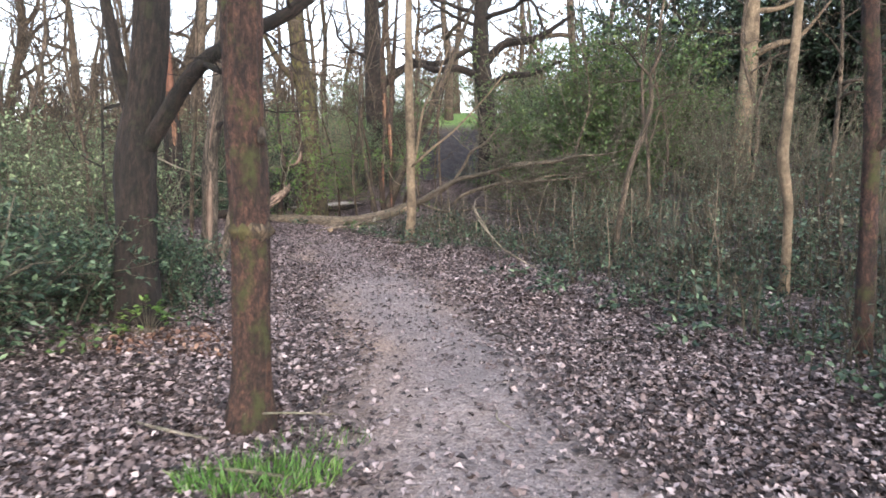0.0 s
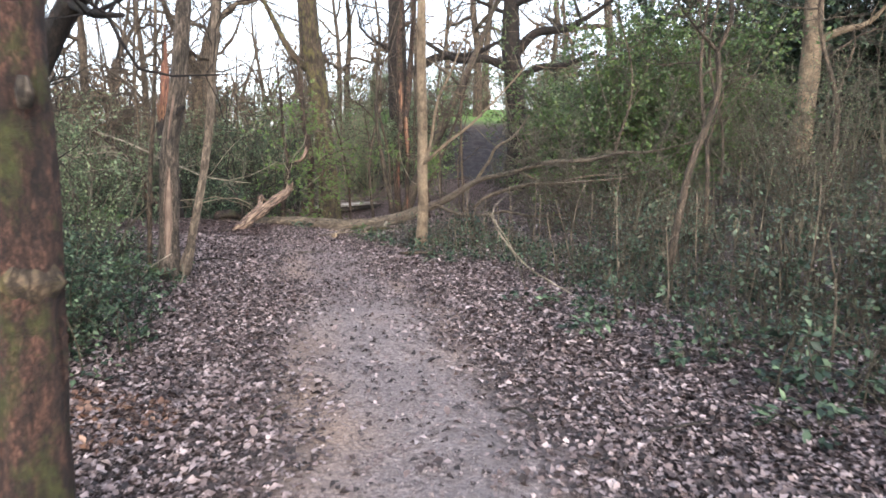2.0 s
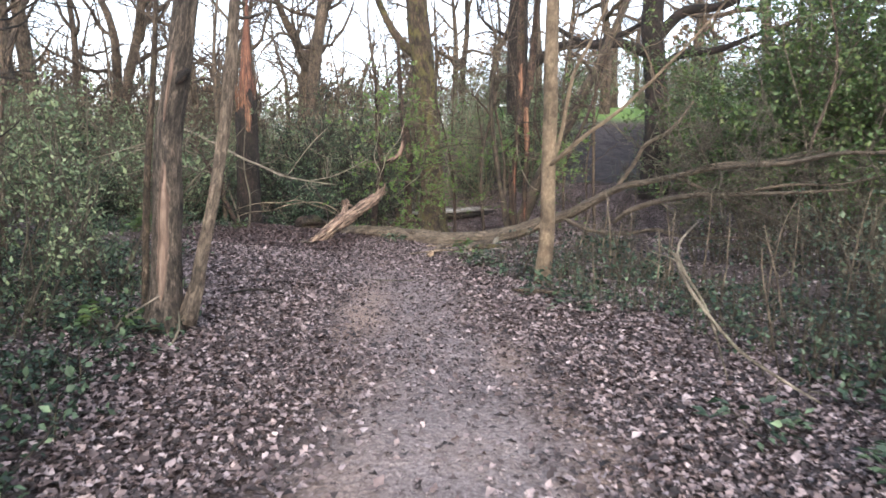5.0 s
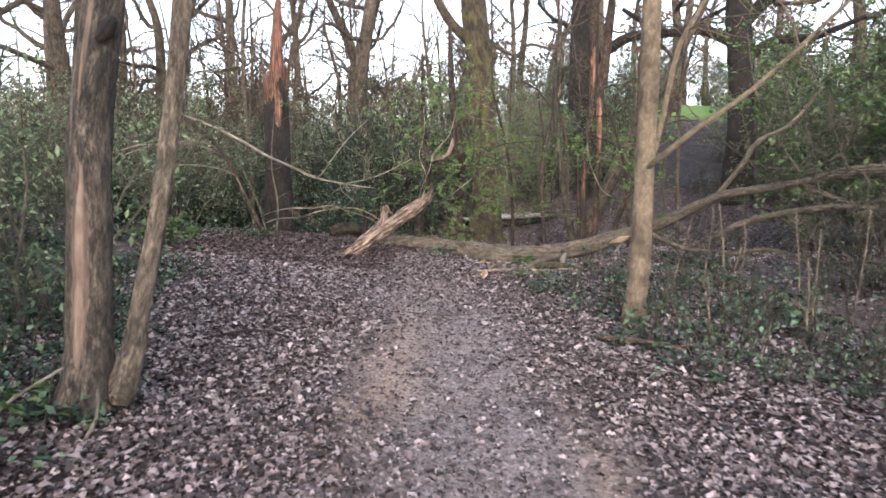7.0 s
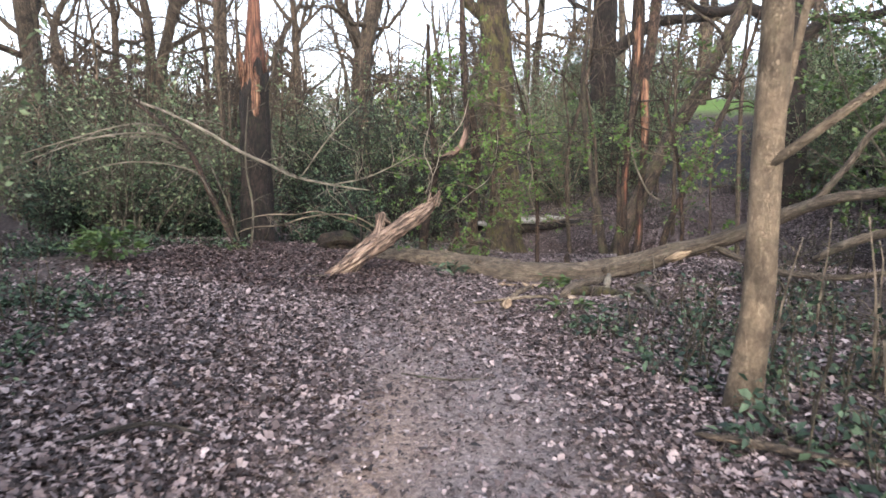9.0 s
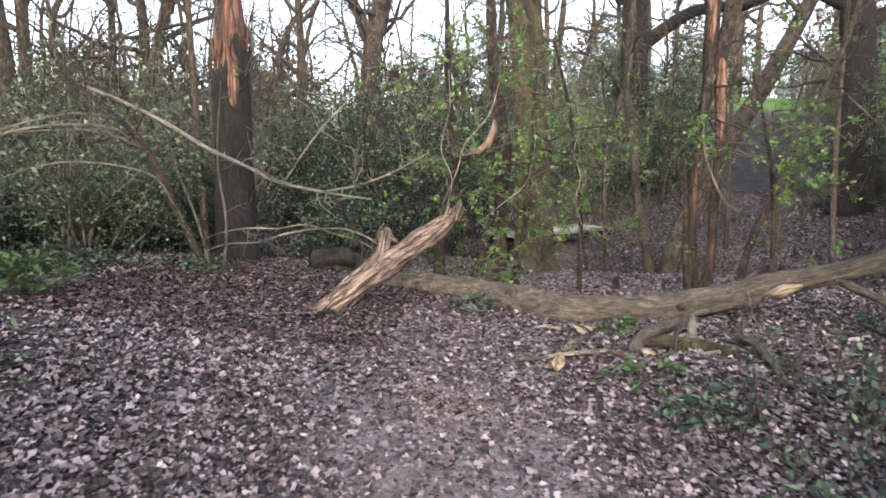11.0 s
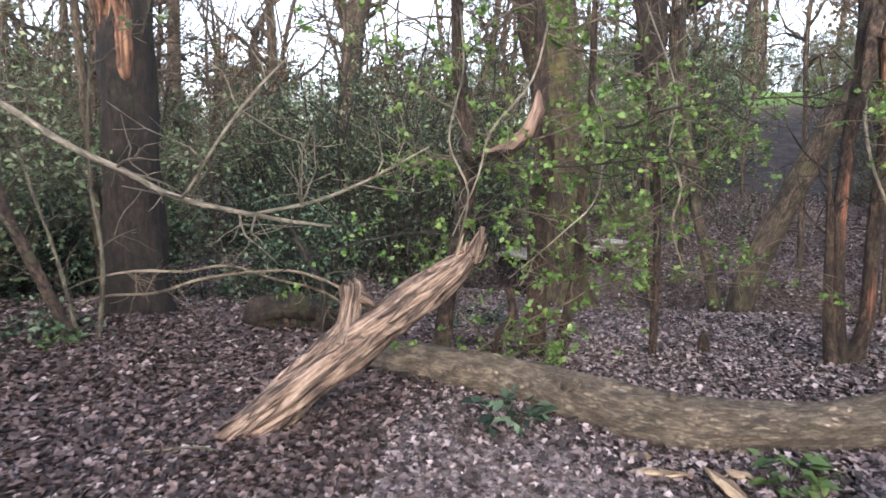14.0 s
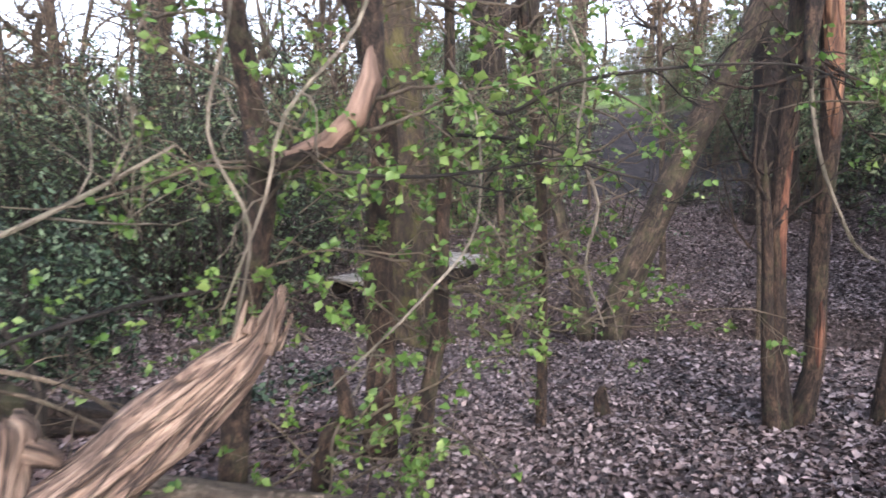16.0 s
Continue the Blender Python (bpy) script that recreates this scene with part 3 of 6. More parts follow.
def leaning_log():
    t = thing("broken_log", (0, 0, 0), "weathered barkless broken log propped on the fallen trunk", "log")
    p, r = spline([(-2.17, 17.94, -0.08, 0.09), (-1.95, 18.08, 0.08, 0.108), (-1.77, 18.22, 0.235, 0.108), (-1.58, 18.36, 0.39, 0.105), (-1.36, 18.55, 0.55, 0.1), (-1.2, 18.68, 0.665, 0.09), (-1.1, 18.76, 0.75, 0.072), (-1.03, 18.82, 0.83, 0.042), (-0.99, 18.86, 0.91, 0.026), (-0.96, 18.9, 0.99, 0.01)], 0.025)
    s = Soup()
    s.tube(p, r, 60, 0.0, seed=4.0)
    # deep lengthwise furrows and a jagged broken foot
    for i, ring in enumerate(s.v):
        k = len(ring)
        c = p[i]
        for j in range(k):
            a = 2 * math.pi * j / k
            f = noise.noise((2.6 * math.cos(a), 2.6 * math.sin(a), 0.08 * i)) * 0.3 + noise.noise((6 * math.cos(a), 6 * math.sin(a), 0.07 * i)) * 0.3 - 0.3 * max(0, noise.noise((13 * math.cos(a), 13 * math.sin(a), 0.05 * i)))
            ring[j] = c + (ring[j] - c) * (1 + f)
            end = max(0, 6 - i)
            if end:
                ring[j] += (p[0] - p[8]) / np.linalg.norm(p[0] - p[8]) * 0.06 * end * noise.noise((3 * math.cos(a), 3 * math.sin(a), 5))
    child("log_body", s.mesh("log_body", WOOD_LOG), t)
    s = Soup()
    q, rr = spline([(-1.665, 18.31, 0.36, 0.1), (-1.65, 18.36, 0.46, 0.066), (-1.645, 18.4, 0.54, 0.058), (-1.64, 18.42, 0.6, 0.062), (-1.635, 18.43, 0.65, 0.068), (-1.64, 18.44, 0.685, 0.066), (-1.65, 18.44, 0.7, 0.035)], 0.012)
    s.tube(q, rr, 26, 0.0, seed=2.2)
    for i, ring in enumerate(s.v):
        for j in range(26):
            a = 2 * math.pi * j / 26
            f = 0.35 * noise.noise((2 * math.cos(a), 2 * math.sin(a), 0.1 * i + 7)) + 0.25 * noise.noise((6 * math.cos(a), 6 * math.sin(a), 0.06 * i))
            ring[j] = q[i] + (ring[j] - q[i]) * (1 + f)
            if i > len(q) - 6:
                ring[j] += np.array([0, 0, 0.05 * noise.noise((2.5 * math.cos(a), 2.5 * math.sin(a), 2)) - 0.25 * (ring[j][0] - q[i][0])])
    stub = child("branch_stub", s.mesh("branch_stub", WOOD_LOG), t, "broken knuckle of a branch")
    s = Soup()
    q, rr = spline([(-1.63, 18.43, 0.63, 0.045), (-1.59, 18.43, 0.62, 0.042), (-1.55, 18.44, 0.6, 0.034), (-1.515, 18.45, 0.57, 0.016)], 0.01)
    s.tube(q, rr, 14, 0.7, seed=6.1)
    child("torn_shard", s.mesh("torn_shard", WOOD_LOG), stub, "short torn shard on the stub")
    for k in range(16):
        s = Soup()
        a = (-1.06 + rng.normal(0, 0.035), 18.79 + rng.normal(0, 0.025), 0.76 + rng.normal(0, 0.05))
        q, rr = wander(a, (0.16 + rng.normal(0, 0.06), 0.16, 0.42 + rng.normal(0, 0.07)), rng.uniform(0.06, 0.2), rng.uniform(0.014, 0.026), 0.004, 0.05, 0, 4)
        s.tube(q, rr, 6, 0.5, seed=float(k))
        child("splinter", s.mesh("splinter", WOOD_LOG), t, "splintered wood strip")


def stick(pts, mat, label, category="stick", name="stick", sides=8, rough=0.12, sub=None):
    p, r = spline(pts, 0.08)
    s = Soup()
    s.tube(p, r, sides, rough, seed=float(pts[0][0]))
    ob = tagged(new(name, s.mesh(name, mat)), label, category)
    if sub:
        tw = Soup()
        sprout(tw, p, r, 2, sub[0], sub[1], 4, 0.25, 0.02)
        child("twig_tangle", tw.mesh("twig_tangle", mat), ob, kind="stuff")
    return ob


fallen_tree()
leaning_log()

# ---------------------------------------------------------------- standing trees


def tree(name, label, trunk, mat, limbs=(), crown=None, rough=0.08, sides=18, group="", flare=0.0, torn_top=None, twig_mat=None, least=0.003):
    """A trunk through knots, limbs through knots, and a bare crown of branches."""
    base = np.array(trunk[0][:3], float)
    t = thing(name, base, label, "tree", group)
    kn = np.array(trunk, float)
    kn[:, :3] -= base
    kn[0, 2] -= 0.12
    p, r = spline(kn, 0.12)
    if flare:
        r = r * (1 + flare * np.exp(-np.maximum(p[:, 2], 0) / 0.16))
    s = Soup()
    s.tube(p, r, sides, rough, seed=float(base[0]))
    child("trunk", s.mesh("trunk", mat), t)
    twigs = Soup()
    for knots in limbs:
        k = np.array(knots, float)
        k[:, :3] -= base
        q, rr = spline(k, 0.15)
        s = Soup()
        s.tube(q, rr, 10, 0.1, seed=float(base[1]))
        child("limb", s.mesh("limb", mat), t)
        sprout(twigs, q, rr, 2, 6, 0.9, 4, 0.3, 0.03, 0.45, None, least)
    if crown:
        count, length, start, levels, n2 = crown
        for _ in range(count):
            i = int(np.interp(rng.uniform(start, 1.0), [0, 1], [0, len(p) - 1]))
            a = rng.uniform(0, 2 * math.pi)
            l = length * rng.uniform(0.6, 1.2)
            rad = min(r[i] * 0.7, 0.02 * l + 0.015)
            q, rr = wander(p[i], (math.cos(a), math.sin(a), rng.uniform(0.2, 0.9)), l, rad, rad * 0.3, 0.28, 0.06, 9)
            s = Soup()
            s.tube(q, rr, 7, 0.0)
            child("limb", s.mesh("limb", mat), t)
            sprout(twigs, q, rr, levels, n2, length * 0.45, 4, 0.32, 0.03, 0.2, None, least)
    if twigs.n:
        child("twig_tangle", twigs.mesh("twig_tangle", twig_mat or mat), t, kind="stuff")
    return t


def wood_patch(t, knots, facing, half, mat, name, label, seed=0.0):
    """A ragged, slightly proud strip of bare wood on a stem: knots (x, y, z, stem radius) in the world."""
    base = np.array(t.location)
    q, rr = spline(knots, 0.03)
    n, k = 11, len(q)
    s = Soup()
    for i in range(k):
        end = math.sin(math.pi * min(1.0, max(0.0, i / (k - 1)))) ** 0.35
        lo = half * end * (1 + 0.5 * noise.noise((q[i][2] * 7, seed, 1)) + 0.3 * noise.noise((q[i][2] * 21, seed, 5)))
        hi = half * end * (1 + 0.5 * noise.noise((q[i][2] * 7, seed, 9)) + 0.3 * noise.noise((q[i][2] * 21, seed, 3)))
        u = np.linspace(-1, 1, n)
        ang = radians(facing) + np.where(u < 0, u * lo, u * hi)
        r = rr[i] * (0.9 + 0.2 * np.cos(u * math.pi / 2)) * (1 + 0.05 * np.array([noise.noise((a * 4, q[i][2] * 2.5, seed)) for a in ang]))
        s.v.append(q[i] - base + np.column_stack([r * np.cos(ang), r * np.sin(ang), 0 * r]))
        s.a.append(np.column_stack([rr[0] * np.cos(ang), rr[0] * np.sin(ang), np.full(n, q[i][2])]))
    s.n = n * k
    for i in range(k - 1):
        for j in range(n - 1):
            o = i * n + j
            s.f.append((o, o + 1, o + n + 1, o + n))
    return child(name, s.mesh(name, mat), t, label)


def splinter_top(t, place, height_, radius, count, mat=None):
    """A torn break: the trunk's rim jagged, uneven shards of heartwood above it."""
    trunk = [o for o in t.children if o.name.startswith("trunk")][0].data
    base = np.array(place, float) - np.array(t.location)
    for v in trunk.vertices:
        if v.co.z > base[2] - 0.01:
            v.co.z += height_ * (0.55 * noise.noise((v.co.x * 9, v.co.y * 9, 3)) + 0.3 * v.co.x / radius)
    s = Soup()
    for k in range(count):
        a = rng.uniform(0, 6.28)
        rad = radius * math.sqrt(rng.uniform(0.02, 0.8))
        tall = height_ * (0.25 + 0.55 * rng.uniform() ** 2 + 0.3 * max(0, math.cos(a - 0.4)))
        q0 = base + np.array([rad * math.cos(a), rad * math.sin(a), -0.35 * height_])
        q, rr = wander(q0, (rng.normal(0, 0.07), rng.normal(0, 0.07), 1), tall + 0.35 * height_, radius * rng.uniform(0.1, 0.3), 0.006, 0.07, 0, 6)
        s.tube(q, rr, 6, 0.4, seed=float(k))
    child("torn_wood", s.mesh("torn_wood", mat or WOOD_RED), t, "orange splintered heartwood")


# beside the start of the path
tree("path_tree", "slender red-brown tree trunk with moss beside the path",
     [(-0.49, 4.28, gz(-0.49, 4.28), 0.125), (-0.46, 4.27, 0.45, 0.112), (-0.45, 4.25, 1.2, 0.112), (-0.46, 4.25, 1.95, 0.115), (-0.45, 4.25, 2.5, 0.115), (-0.42, 4.3, 4.5, 0.095), (-0.5, 4.4, 7.5, 0.05)],
     BARK_RED, [], (7, 2.2, 0.55, 2, 6), 0.14, 32, flare=0.35)
ring = Soup()
ring.tube([(-0.455, 4.25, 1.06), (-0.452, 4.25, 1.12), (-0.45, 4.25, 1.17)], [0.09, 0.124, 0.09], 24, 0.6)
moss_collar = tagged(new("moss_collar", ring.mesh("moss_collar", BARK_MOSS)), "ring of moss round a trunk", "moss")
moss_collar.parent = bpy.data.objects["path_tree"]
moss_collar.matrix_parent_inverse = Matrix.Translation(-Vector(bpy.data.objects["path_tree"].location))
del moss_collar["category"]
scar = Soup()
scar.tube([(-0.365, 4.15, 1.62), (-0.355, 4.13, 1.66), (-0.352, 4.12, 1.70)], [0.02, 0.026, 0.014], 10, 0.3)
knot = child("branch_scar", scar.mesh("branch_scar", BARK_PEEL), bpy.data.objects["path_tree"])
knot.matrix_parent_inverse = Matrix.Translation(-Vector(bpy.data.objects["path_tree"].location))

tree("forked_tree", "stout dark forked tree rising out of a shrub",
     [(-1.74, 6.8, gz(-1.74, 6.8), 0.22), (-1.72, 6.8, 0.84, 0.175), (-1.68, 6.8, 1.6, 0.18), (-1.57, 6.8, 2.2, 0.16), (-1.48, 6.8, 2.95, 0.15), (-1.3, 6.9, 5, 0.12), (-1.2, 7, 8, 0.06)],
     BARK_DARK, [[(-1.6, 6.75, 1.6, 0.08), (-1.39, 6.6, 1.89, 0.075), (-1.14, 6.4, 2.2, 0.068), (-0.87, 6.1, 2.38, 0.062), (-0.49, 5.8, 2.53, 0.055), (-0.1, 5.7, 2.76, 0.05), (0.5, 5.6, 3.4, 0.03)],
                 [(-1.66, 6.8, 1.75, 0.075), (-1.79, 6.8, 2.3, 0.065), (-1.83, 6.8, 2.65, 0.055), (-1.88, 6.8, 2.95, 0.05), (-2.1, 6.9, 4.5, 0.03)],
                 [(-0.95, 6.15, 2.3, 0.03), (-0.8, 6.0, 2.22, 0.022), (-0.62, 5.9, 2.2, 0.012)]],
     (6, 2.6, 0.6, 2, 6), 0.14, 26, flare=0.2)

# twin stems on the verge
tree("twin_stem_tree", "twin-stemmed tree with peeling bark on the verge",
     [(-1.75, 10.9, gz(-1.75, 10.9), 0.17), (-1.73, 10.9, 0.37, 0.118), (-1.70, 10.9, 1.05, 0.112), (-1.67, 10.9, 1.64, 0.106), (-1.58, 10.9, 2.21, 0.098), (-1.45, 11, 3.6, 0.08), (-1.4, 11, 5.5, 0.03)],
     BARK_PEEL, [[(-1.58, 10.93, 0.1, 0.09), (-1.49, 10.95, 0.4, 0.062), (-1.46, 10.95, 0.58, 0.052), (-1.32, 10.95, 1.22, 0.048), (-1.215, 10.95, 1.93, 0.05), (-1.17, 10.95, 2.4, 0.045), (-1.1, 11, 3.5, 0.04), (-1.0, 11, 5, 0.02)]],
     (4, 1.4, 0.6, 2, 5), 0.16, 26, flare=0.3)
wood_patch(bpy.data.objects["twin_stem_tree"], [(-1.735, 10.9, 0.3, 0.12), (-1.715, 10.9, 0.7, 0.117), (-1.70, 10.9, 1.05, 0.114), (-1.685, 10.9, 1.4, 0.11)], -82, 0.52, WOOD_PINK, "peeled_wood", "long strip of bare pinkish wood", 2.0)
wood_patch(bpy.data.objects["twin_stem_tree"], [(-1.655, 10.9, 1.7, 0.106), (-1.62, 10.9, 1.95, 0.103), (-1.57, 10.9, 2.25, 0.1)], -95, 0.24, WOOD_PINK, "peeled_wood", "short strip of bare pinkish wood", 5.0)
BARK_ASH = bark("bark_ashen", (0.08, 0.064, 0.05), (0.32, 0.258, 0.2), (0.14, 0.13, 0.075), 0.4, 0.56, 14, 0.5, 0.3)
[o for o in bpy.data.objects["twin_stem_tree"].children if o.name.startswith("limb")][0].data.materials[0] = BARK_ASH
burl = Soup()
burl.tube([(-1.6, 10.86, 2.0), (-1.52, 10.82, 2.05), (-1.47, 10.8, 2.1)], [0.05, 0.045, 0.025], 10, 0.5)
knot = child("branch_stub", burl.mesh("branch_stub", BARK_DARK), bpy.data.objects["twin_stem_tree"], "dark broken branch stub")
knot.matrix_parent_inverse = Matrix.Translation(-Vector(bpy.data.objects["twin_stem_tree"].location))
tree("path_sapling", "slim grey sapling on the verge", [(-2.05, 11.2, gz(-2.05, 11.2), 0.035), (-2.0, 11.2, 1.2, 0.03), (-1.9, 11.2, 2.4, 0.025), (-1.8, 11.2, 4.5, 0.01)], BARK_FAR, [], (4, 0.9, 0.5, 2, 4), 0.03, 8)
tree("path_sapling", "slim grey sapling on the verge", [(-2.9, 10.2, gz(-2.9, 10.2), 0.025), (-2.95, 10.2, 1.2, 0.02), (-2.9, 10.2, 2.6, 0.015), (-2.8, 10.2, 4.0, 0.006)], TWIG_DARK, [], (5, 0.9, 0.3, 2, 4), 0.03, 8)

# smooth pale pole with a leaning side branch
tree("pale_pole_tree", "smooth pale straight young tree beside the path",
     [(1.58, 13.88, gz(1.58, 13.88), 0.105), (1.60, 13.87, 0.21, 0.095), (1.62, 13.85, 0.67, 0.09), (1.605, 13.85, 1.42, 0.085), (1.6, 13.85, 2.15, 0.085), (1.58, 13.85, 2.86, 0.08), (1.6, 13.9, 5, 0.06), (1.7, 13.9, 8, 0.025)],
     BARK_PALE, [[(1.6, 13.8, 1.42, 0.03), (2.04, 13.6, 1.83, 0.023), (2.38, 13.6, 2.09, 0.02), (3.06, 13.5, 2.81, 0.015), (3.6, 13.4, 3.5, 0.007)],
                 [(1.62, 13.9, 1.45, 0.03), (1.72, 14.1, 1.6, 0.028), (1.8, 14.2, 1.95, 0.025), (1.9, 14.2, 2.54, 0.022), (2.1, 14.2, 2.95, 0.018), (2.5, 14.2, 4, 0.006)]],
     (6, 1.6, 0.5, 2, 5), 0.04, 18, flare=0.15)

# snapped trees
snag = tree("snapped_tree", "snapped dark tree stump with torn orange wood",
            [(-4.04, 20.3, gz(-4.04, 20.3), 0.27), (-4.06, 20.3, 0.9, 0.235), (-4.07, 20.3, 1.75, 0.23), (-4.08, 20.3, 2.5, 0.22)], BARK_DARK, [], None, 0.2, 26, flare=0.15)
splinter_top(snag, (-4.08, 20.3, 2.5), 0.75, 0.19, 42)
wood_patch(snag, [(-4.08, 20.3, 1.95, 0.232), (-4.08, 20.3, 2.3, 0.232), (-4.08, 20.3, 2.62, 0.226)], -62, 0.4, WOOD_RED, "torn_strip", "orange strip torn down the bark", 3.0)
s_ = Soup()
s_.tube([(-0.03, 0.02, 2.4), (-0.03, 0.02, 2.9), (-0.04, 0.02, 3.3), (-0.04, 0.02, 3.8), (-0.02, 0.02, 4.3), (0.0, 0.0, 4.7)], [0.17, 0.15, 0.1, 0.075, 0.05, 0.012], 14, 0.4)
child("shard", s_.mesh("shard", WOOD_SHARD), snag, "tall red-brown splinter").location = (0, 0, -gz(-4.04, 20.3))

snag2 = tree("split_tree", "split multi-stemmed tree with stripped orange bark beyond the log",
             [(1.64, 20.18, gz(1.64, 20.18), 0.085), (1.6, 20.18, 0.2, 0.052), (1.565, 20.18, 0.6, 0.048), (1.545, 20.18, 1.05, 0.048), (1.57, 20.18, 1.7, 0.05), (1.62, 20.2, 2.3, 0.062), (1.62, 20.2, 2.85, 0.075), (1.6, 20.2, 3.6, 0.08), (1.58, 20.2, 4.6, 0.06), (1.7, 20.2, 6, 0.03)], BARK_STEM,
             [[(1.69, 20.15, -0.18, 0.085), (1.77, 20.15, 0.2, 0.058), (1.79, 20.15, 0.39, 0.056), (1.775, 20.15, 0.95, 0.052), (1.795, 20.15, 1.7, 0.057), (1.76, 20.15, 2.2, 0.066), (1.73, 20.15, 2.6, 0.075), (1.8, 20.2, 3.0, 0.08), (1.86, 20.2, 4.0, 0.07), (2.0, 20.2, 6, 0.03)],
              [(1.58, 20.15, -0.15, 0.06), (1.5, 20.13, 0.4, 0.036), (1.46, 20.13, 1.05, 0.028), (1.41, 20.13, 1.5, 0.01)],
              [(2.08, 20.0, -0.15, 0.06), (2.15, 20.0, 0.5, 0.045), (2.6, 20.3, 1.5, 0.042), (3.1, 20.6, 2.6, 0.032), (3.4, 20.6, 3.8, 0.02)],
              [(1.64, 20.12, 2.5, 0.04), (1.6, 20.05, 2.3, 0.045), (1.555, 20.0, 1.98, 0.03), (1.56, 19.98, 1.8, 0.008)]],
             (3, 1.4, 0.8, 2, 5), 0.25, 20, flare=0.3)
wood_patch(snag2, [(1.795, 20.15, 1.55, 0.058), (1.79, 20.15, 1.8, 0.061), (1.76, 20.15, 2.2, 0.069), (1.74, 20.15, 2.6, 0.077)], -100, 1.15, WOOD_RED, "stripped_wood", "long orange strip without bark", 1.0)
wood_patch(snag2, [(1.785, 20.15, 0.3, 0.057), (1.79, 20.15, 0.48, 0.057), (1.785, 20.15, 0.68, 0.056)], -100, 0.5, WOOD_SHARD, "stripped_wood", "orange hollow in the bark", 4.0)
wood_patch(snag2, [(1.56, 20.18, 0.8, 0.05), (1.545, 20.18, 1.1, 0.05), (1.56, 20.18, 1.5, 0.051)], -75, 0.55, WOOD_SHARD, "stripped_wood", "red-brown strip without bark", 7.0)
wood_patch(snag2, [(1.615, 20.2, 2.75, 0.077), (1.61, 20.2, 3.0, 0.08), (1.6, 20.2, 3.45, 0.083)], -80, 0.7, WOOD_RED, "stripped_wood", "orange strip without bark", 9.0)

tree("mossy_tree", "tall mossy yellow-green tree behind the fallen trunk",
     [(-0.31, 23.7, gz(-0.31, 23.7), 0.36), (-0.33, 23.7, 0.3, 0.31), (-0.43, 23.7, 1.77, 0.28), (-0.59, 23.7, 3.4, 0.27), (-0.8, 23.7, 5, 0.27), (-1.0, 23.7, 8, 0.22), (-1.0, 23.7, 12, 0.12)],
     BARK_MOSS, [[(-0.65, 23.7, 3.9, 0.12), (-1.37, 23.6, 4.6, 0.10), (-1.9, 23.5, 5.6, 0.07), (-2.6, 23.4, 7, 0.04)]], (9, 3.6, 0.42, 3, 7), 0.16, 24, flare=0.3, twig_mat=BARK_FAR, least=0.006)
tree("leaning_tree", "leaning grey-brown tree growing from the stream bank",
     [(1.95, 23.9, gz(1.95, 23.9), 0.2), (1.95, 23.9, -0.2, 0.17), (2.42, 23.85, 1.09, 0.15), (2.81, 23.8, 1.98, 0.14), (3.3, 23.8, 2.95, 0.13), (4.2, 23.9, 5, 0.09), (5, 24, 7, 0.04)],
     BARK_BANK, [[(1.7, 24.1, -0.6, 0.1), (1.55, 24.2, 0.2, 0.08), (1.35, 24.4, 1.2, 0.07), (1.1, 24.4, 3, 0.05), (1.2, 24.4, 5, 0.02)]], (3, 1.8, 0.6, 2, 5), 0.07, 16)
tree("branching_oak", "dark oak with crooked limbs on the far bank",
     [(6.6, 29, gz(6.6, 29), 0.5), (6.57, 29, 2.2, 0.38), (6.46, 29, 4.1, 0.36), (6.24, 29, 6.1, 0.34), (6.3, 29, 9, 0.22), (6.4, 29, 12, 0.1)],
     BARK_DARK, [[(6.4, 29, 4.4, 0.16), (7.2, 28.8, 5.0, 0.14), (8.2, 28.6, 5.1, 0.11), (9.4, 28.4, 5.6, 0.06)], [(6.3, 29, 5.4, 0.2), (7.2, 28.9, 6.3, 0.17), (8.4, 28.7, 6.5, 0.13), (10, 28.5, 7.5, 0.06)],
                 [(6.35, 29, 4.9, 0.18), (5.3, 28.9, 5.3, 0.15), (4.2, 28.7, 5.2, 0.11), (3.0, 28.6, 5.8, 0.06)]], (9, 4.5, 0.4, 3, 7), 0.1, 18, least=0.008)
tree("background_oak", "dark upright oak on the rise beyond the stream",
     [(2.5, 37, gz(2.5, 37), 0.55), (2.5, 37, 3.5, 0.46), (2.45, 37, 5, 0.45), (2.4, 37, 8, 0.4), (2.3, 37, 12, 0.25), (2.3, 37, 16, 0.1)],
     BARK_DARK, [[(2.5, 37, 5.2, 0.25), (4.2, 36.8, 6.4, 0.2), (6.0, 36.5, 6.6, 0.14), (8, 36.2, 7.6, 0.06)]], (10, 5.5, 0.33, 3, 7), 0.09, 16, least=0.009)
tree("sunlit_tree", "pale tree trunk catching warm low sunlight",
     [(13.57, 22, gz(13.57, 22), 0.36), (13.57, 22, 2.0, 0.31), (13.66, 22, 3.4, 0.29), (13.72, 22, 4.5, 0.28), (13.7, 22, 6.8, 0.25), (13.6, 22, 10, 0.15), (13.5, 22, 13, 0.06)],
     BARK_PALE, [[(13.75, 21.9, 5.0, 0.13), (14.3, 21.5, 5.3, 0.11), (14.9, 21.2, 5.5, 0.07), (15.8, 21, 6.6, 0.03)], [(13.7, 22, 6.4, 0.1), (14.6, 21.8, 6.5, 0.08), (15.4, 21.8, 6.9, 0.05)]],
     (6, 2.6, 0.55, 2, 6), 0.06, 18)
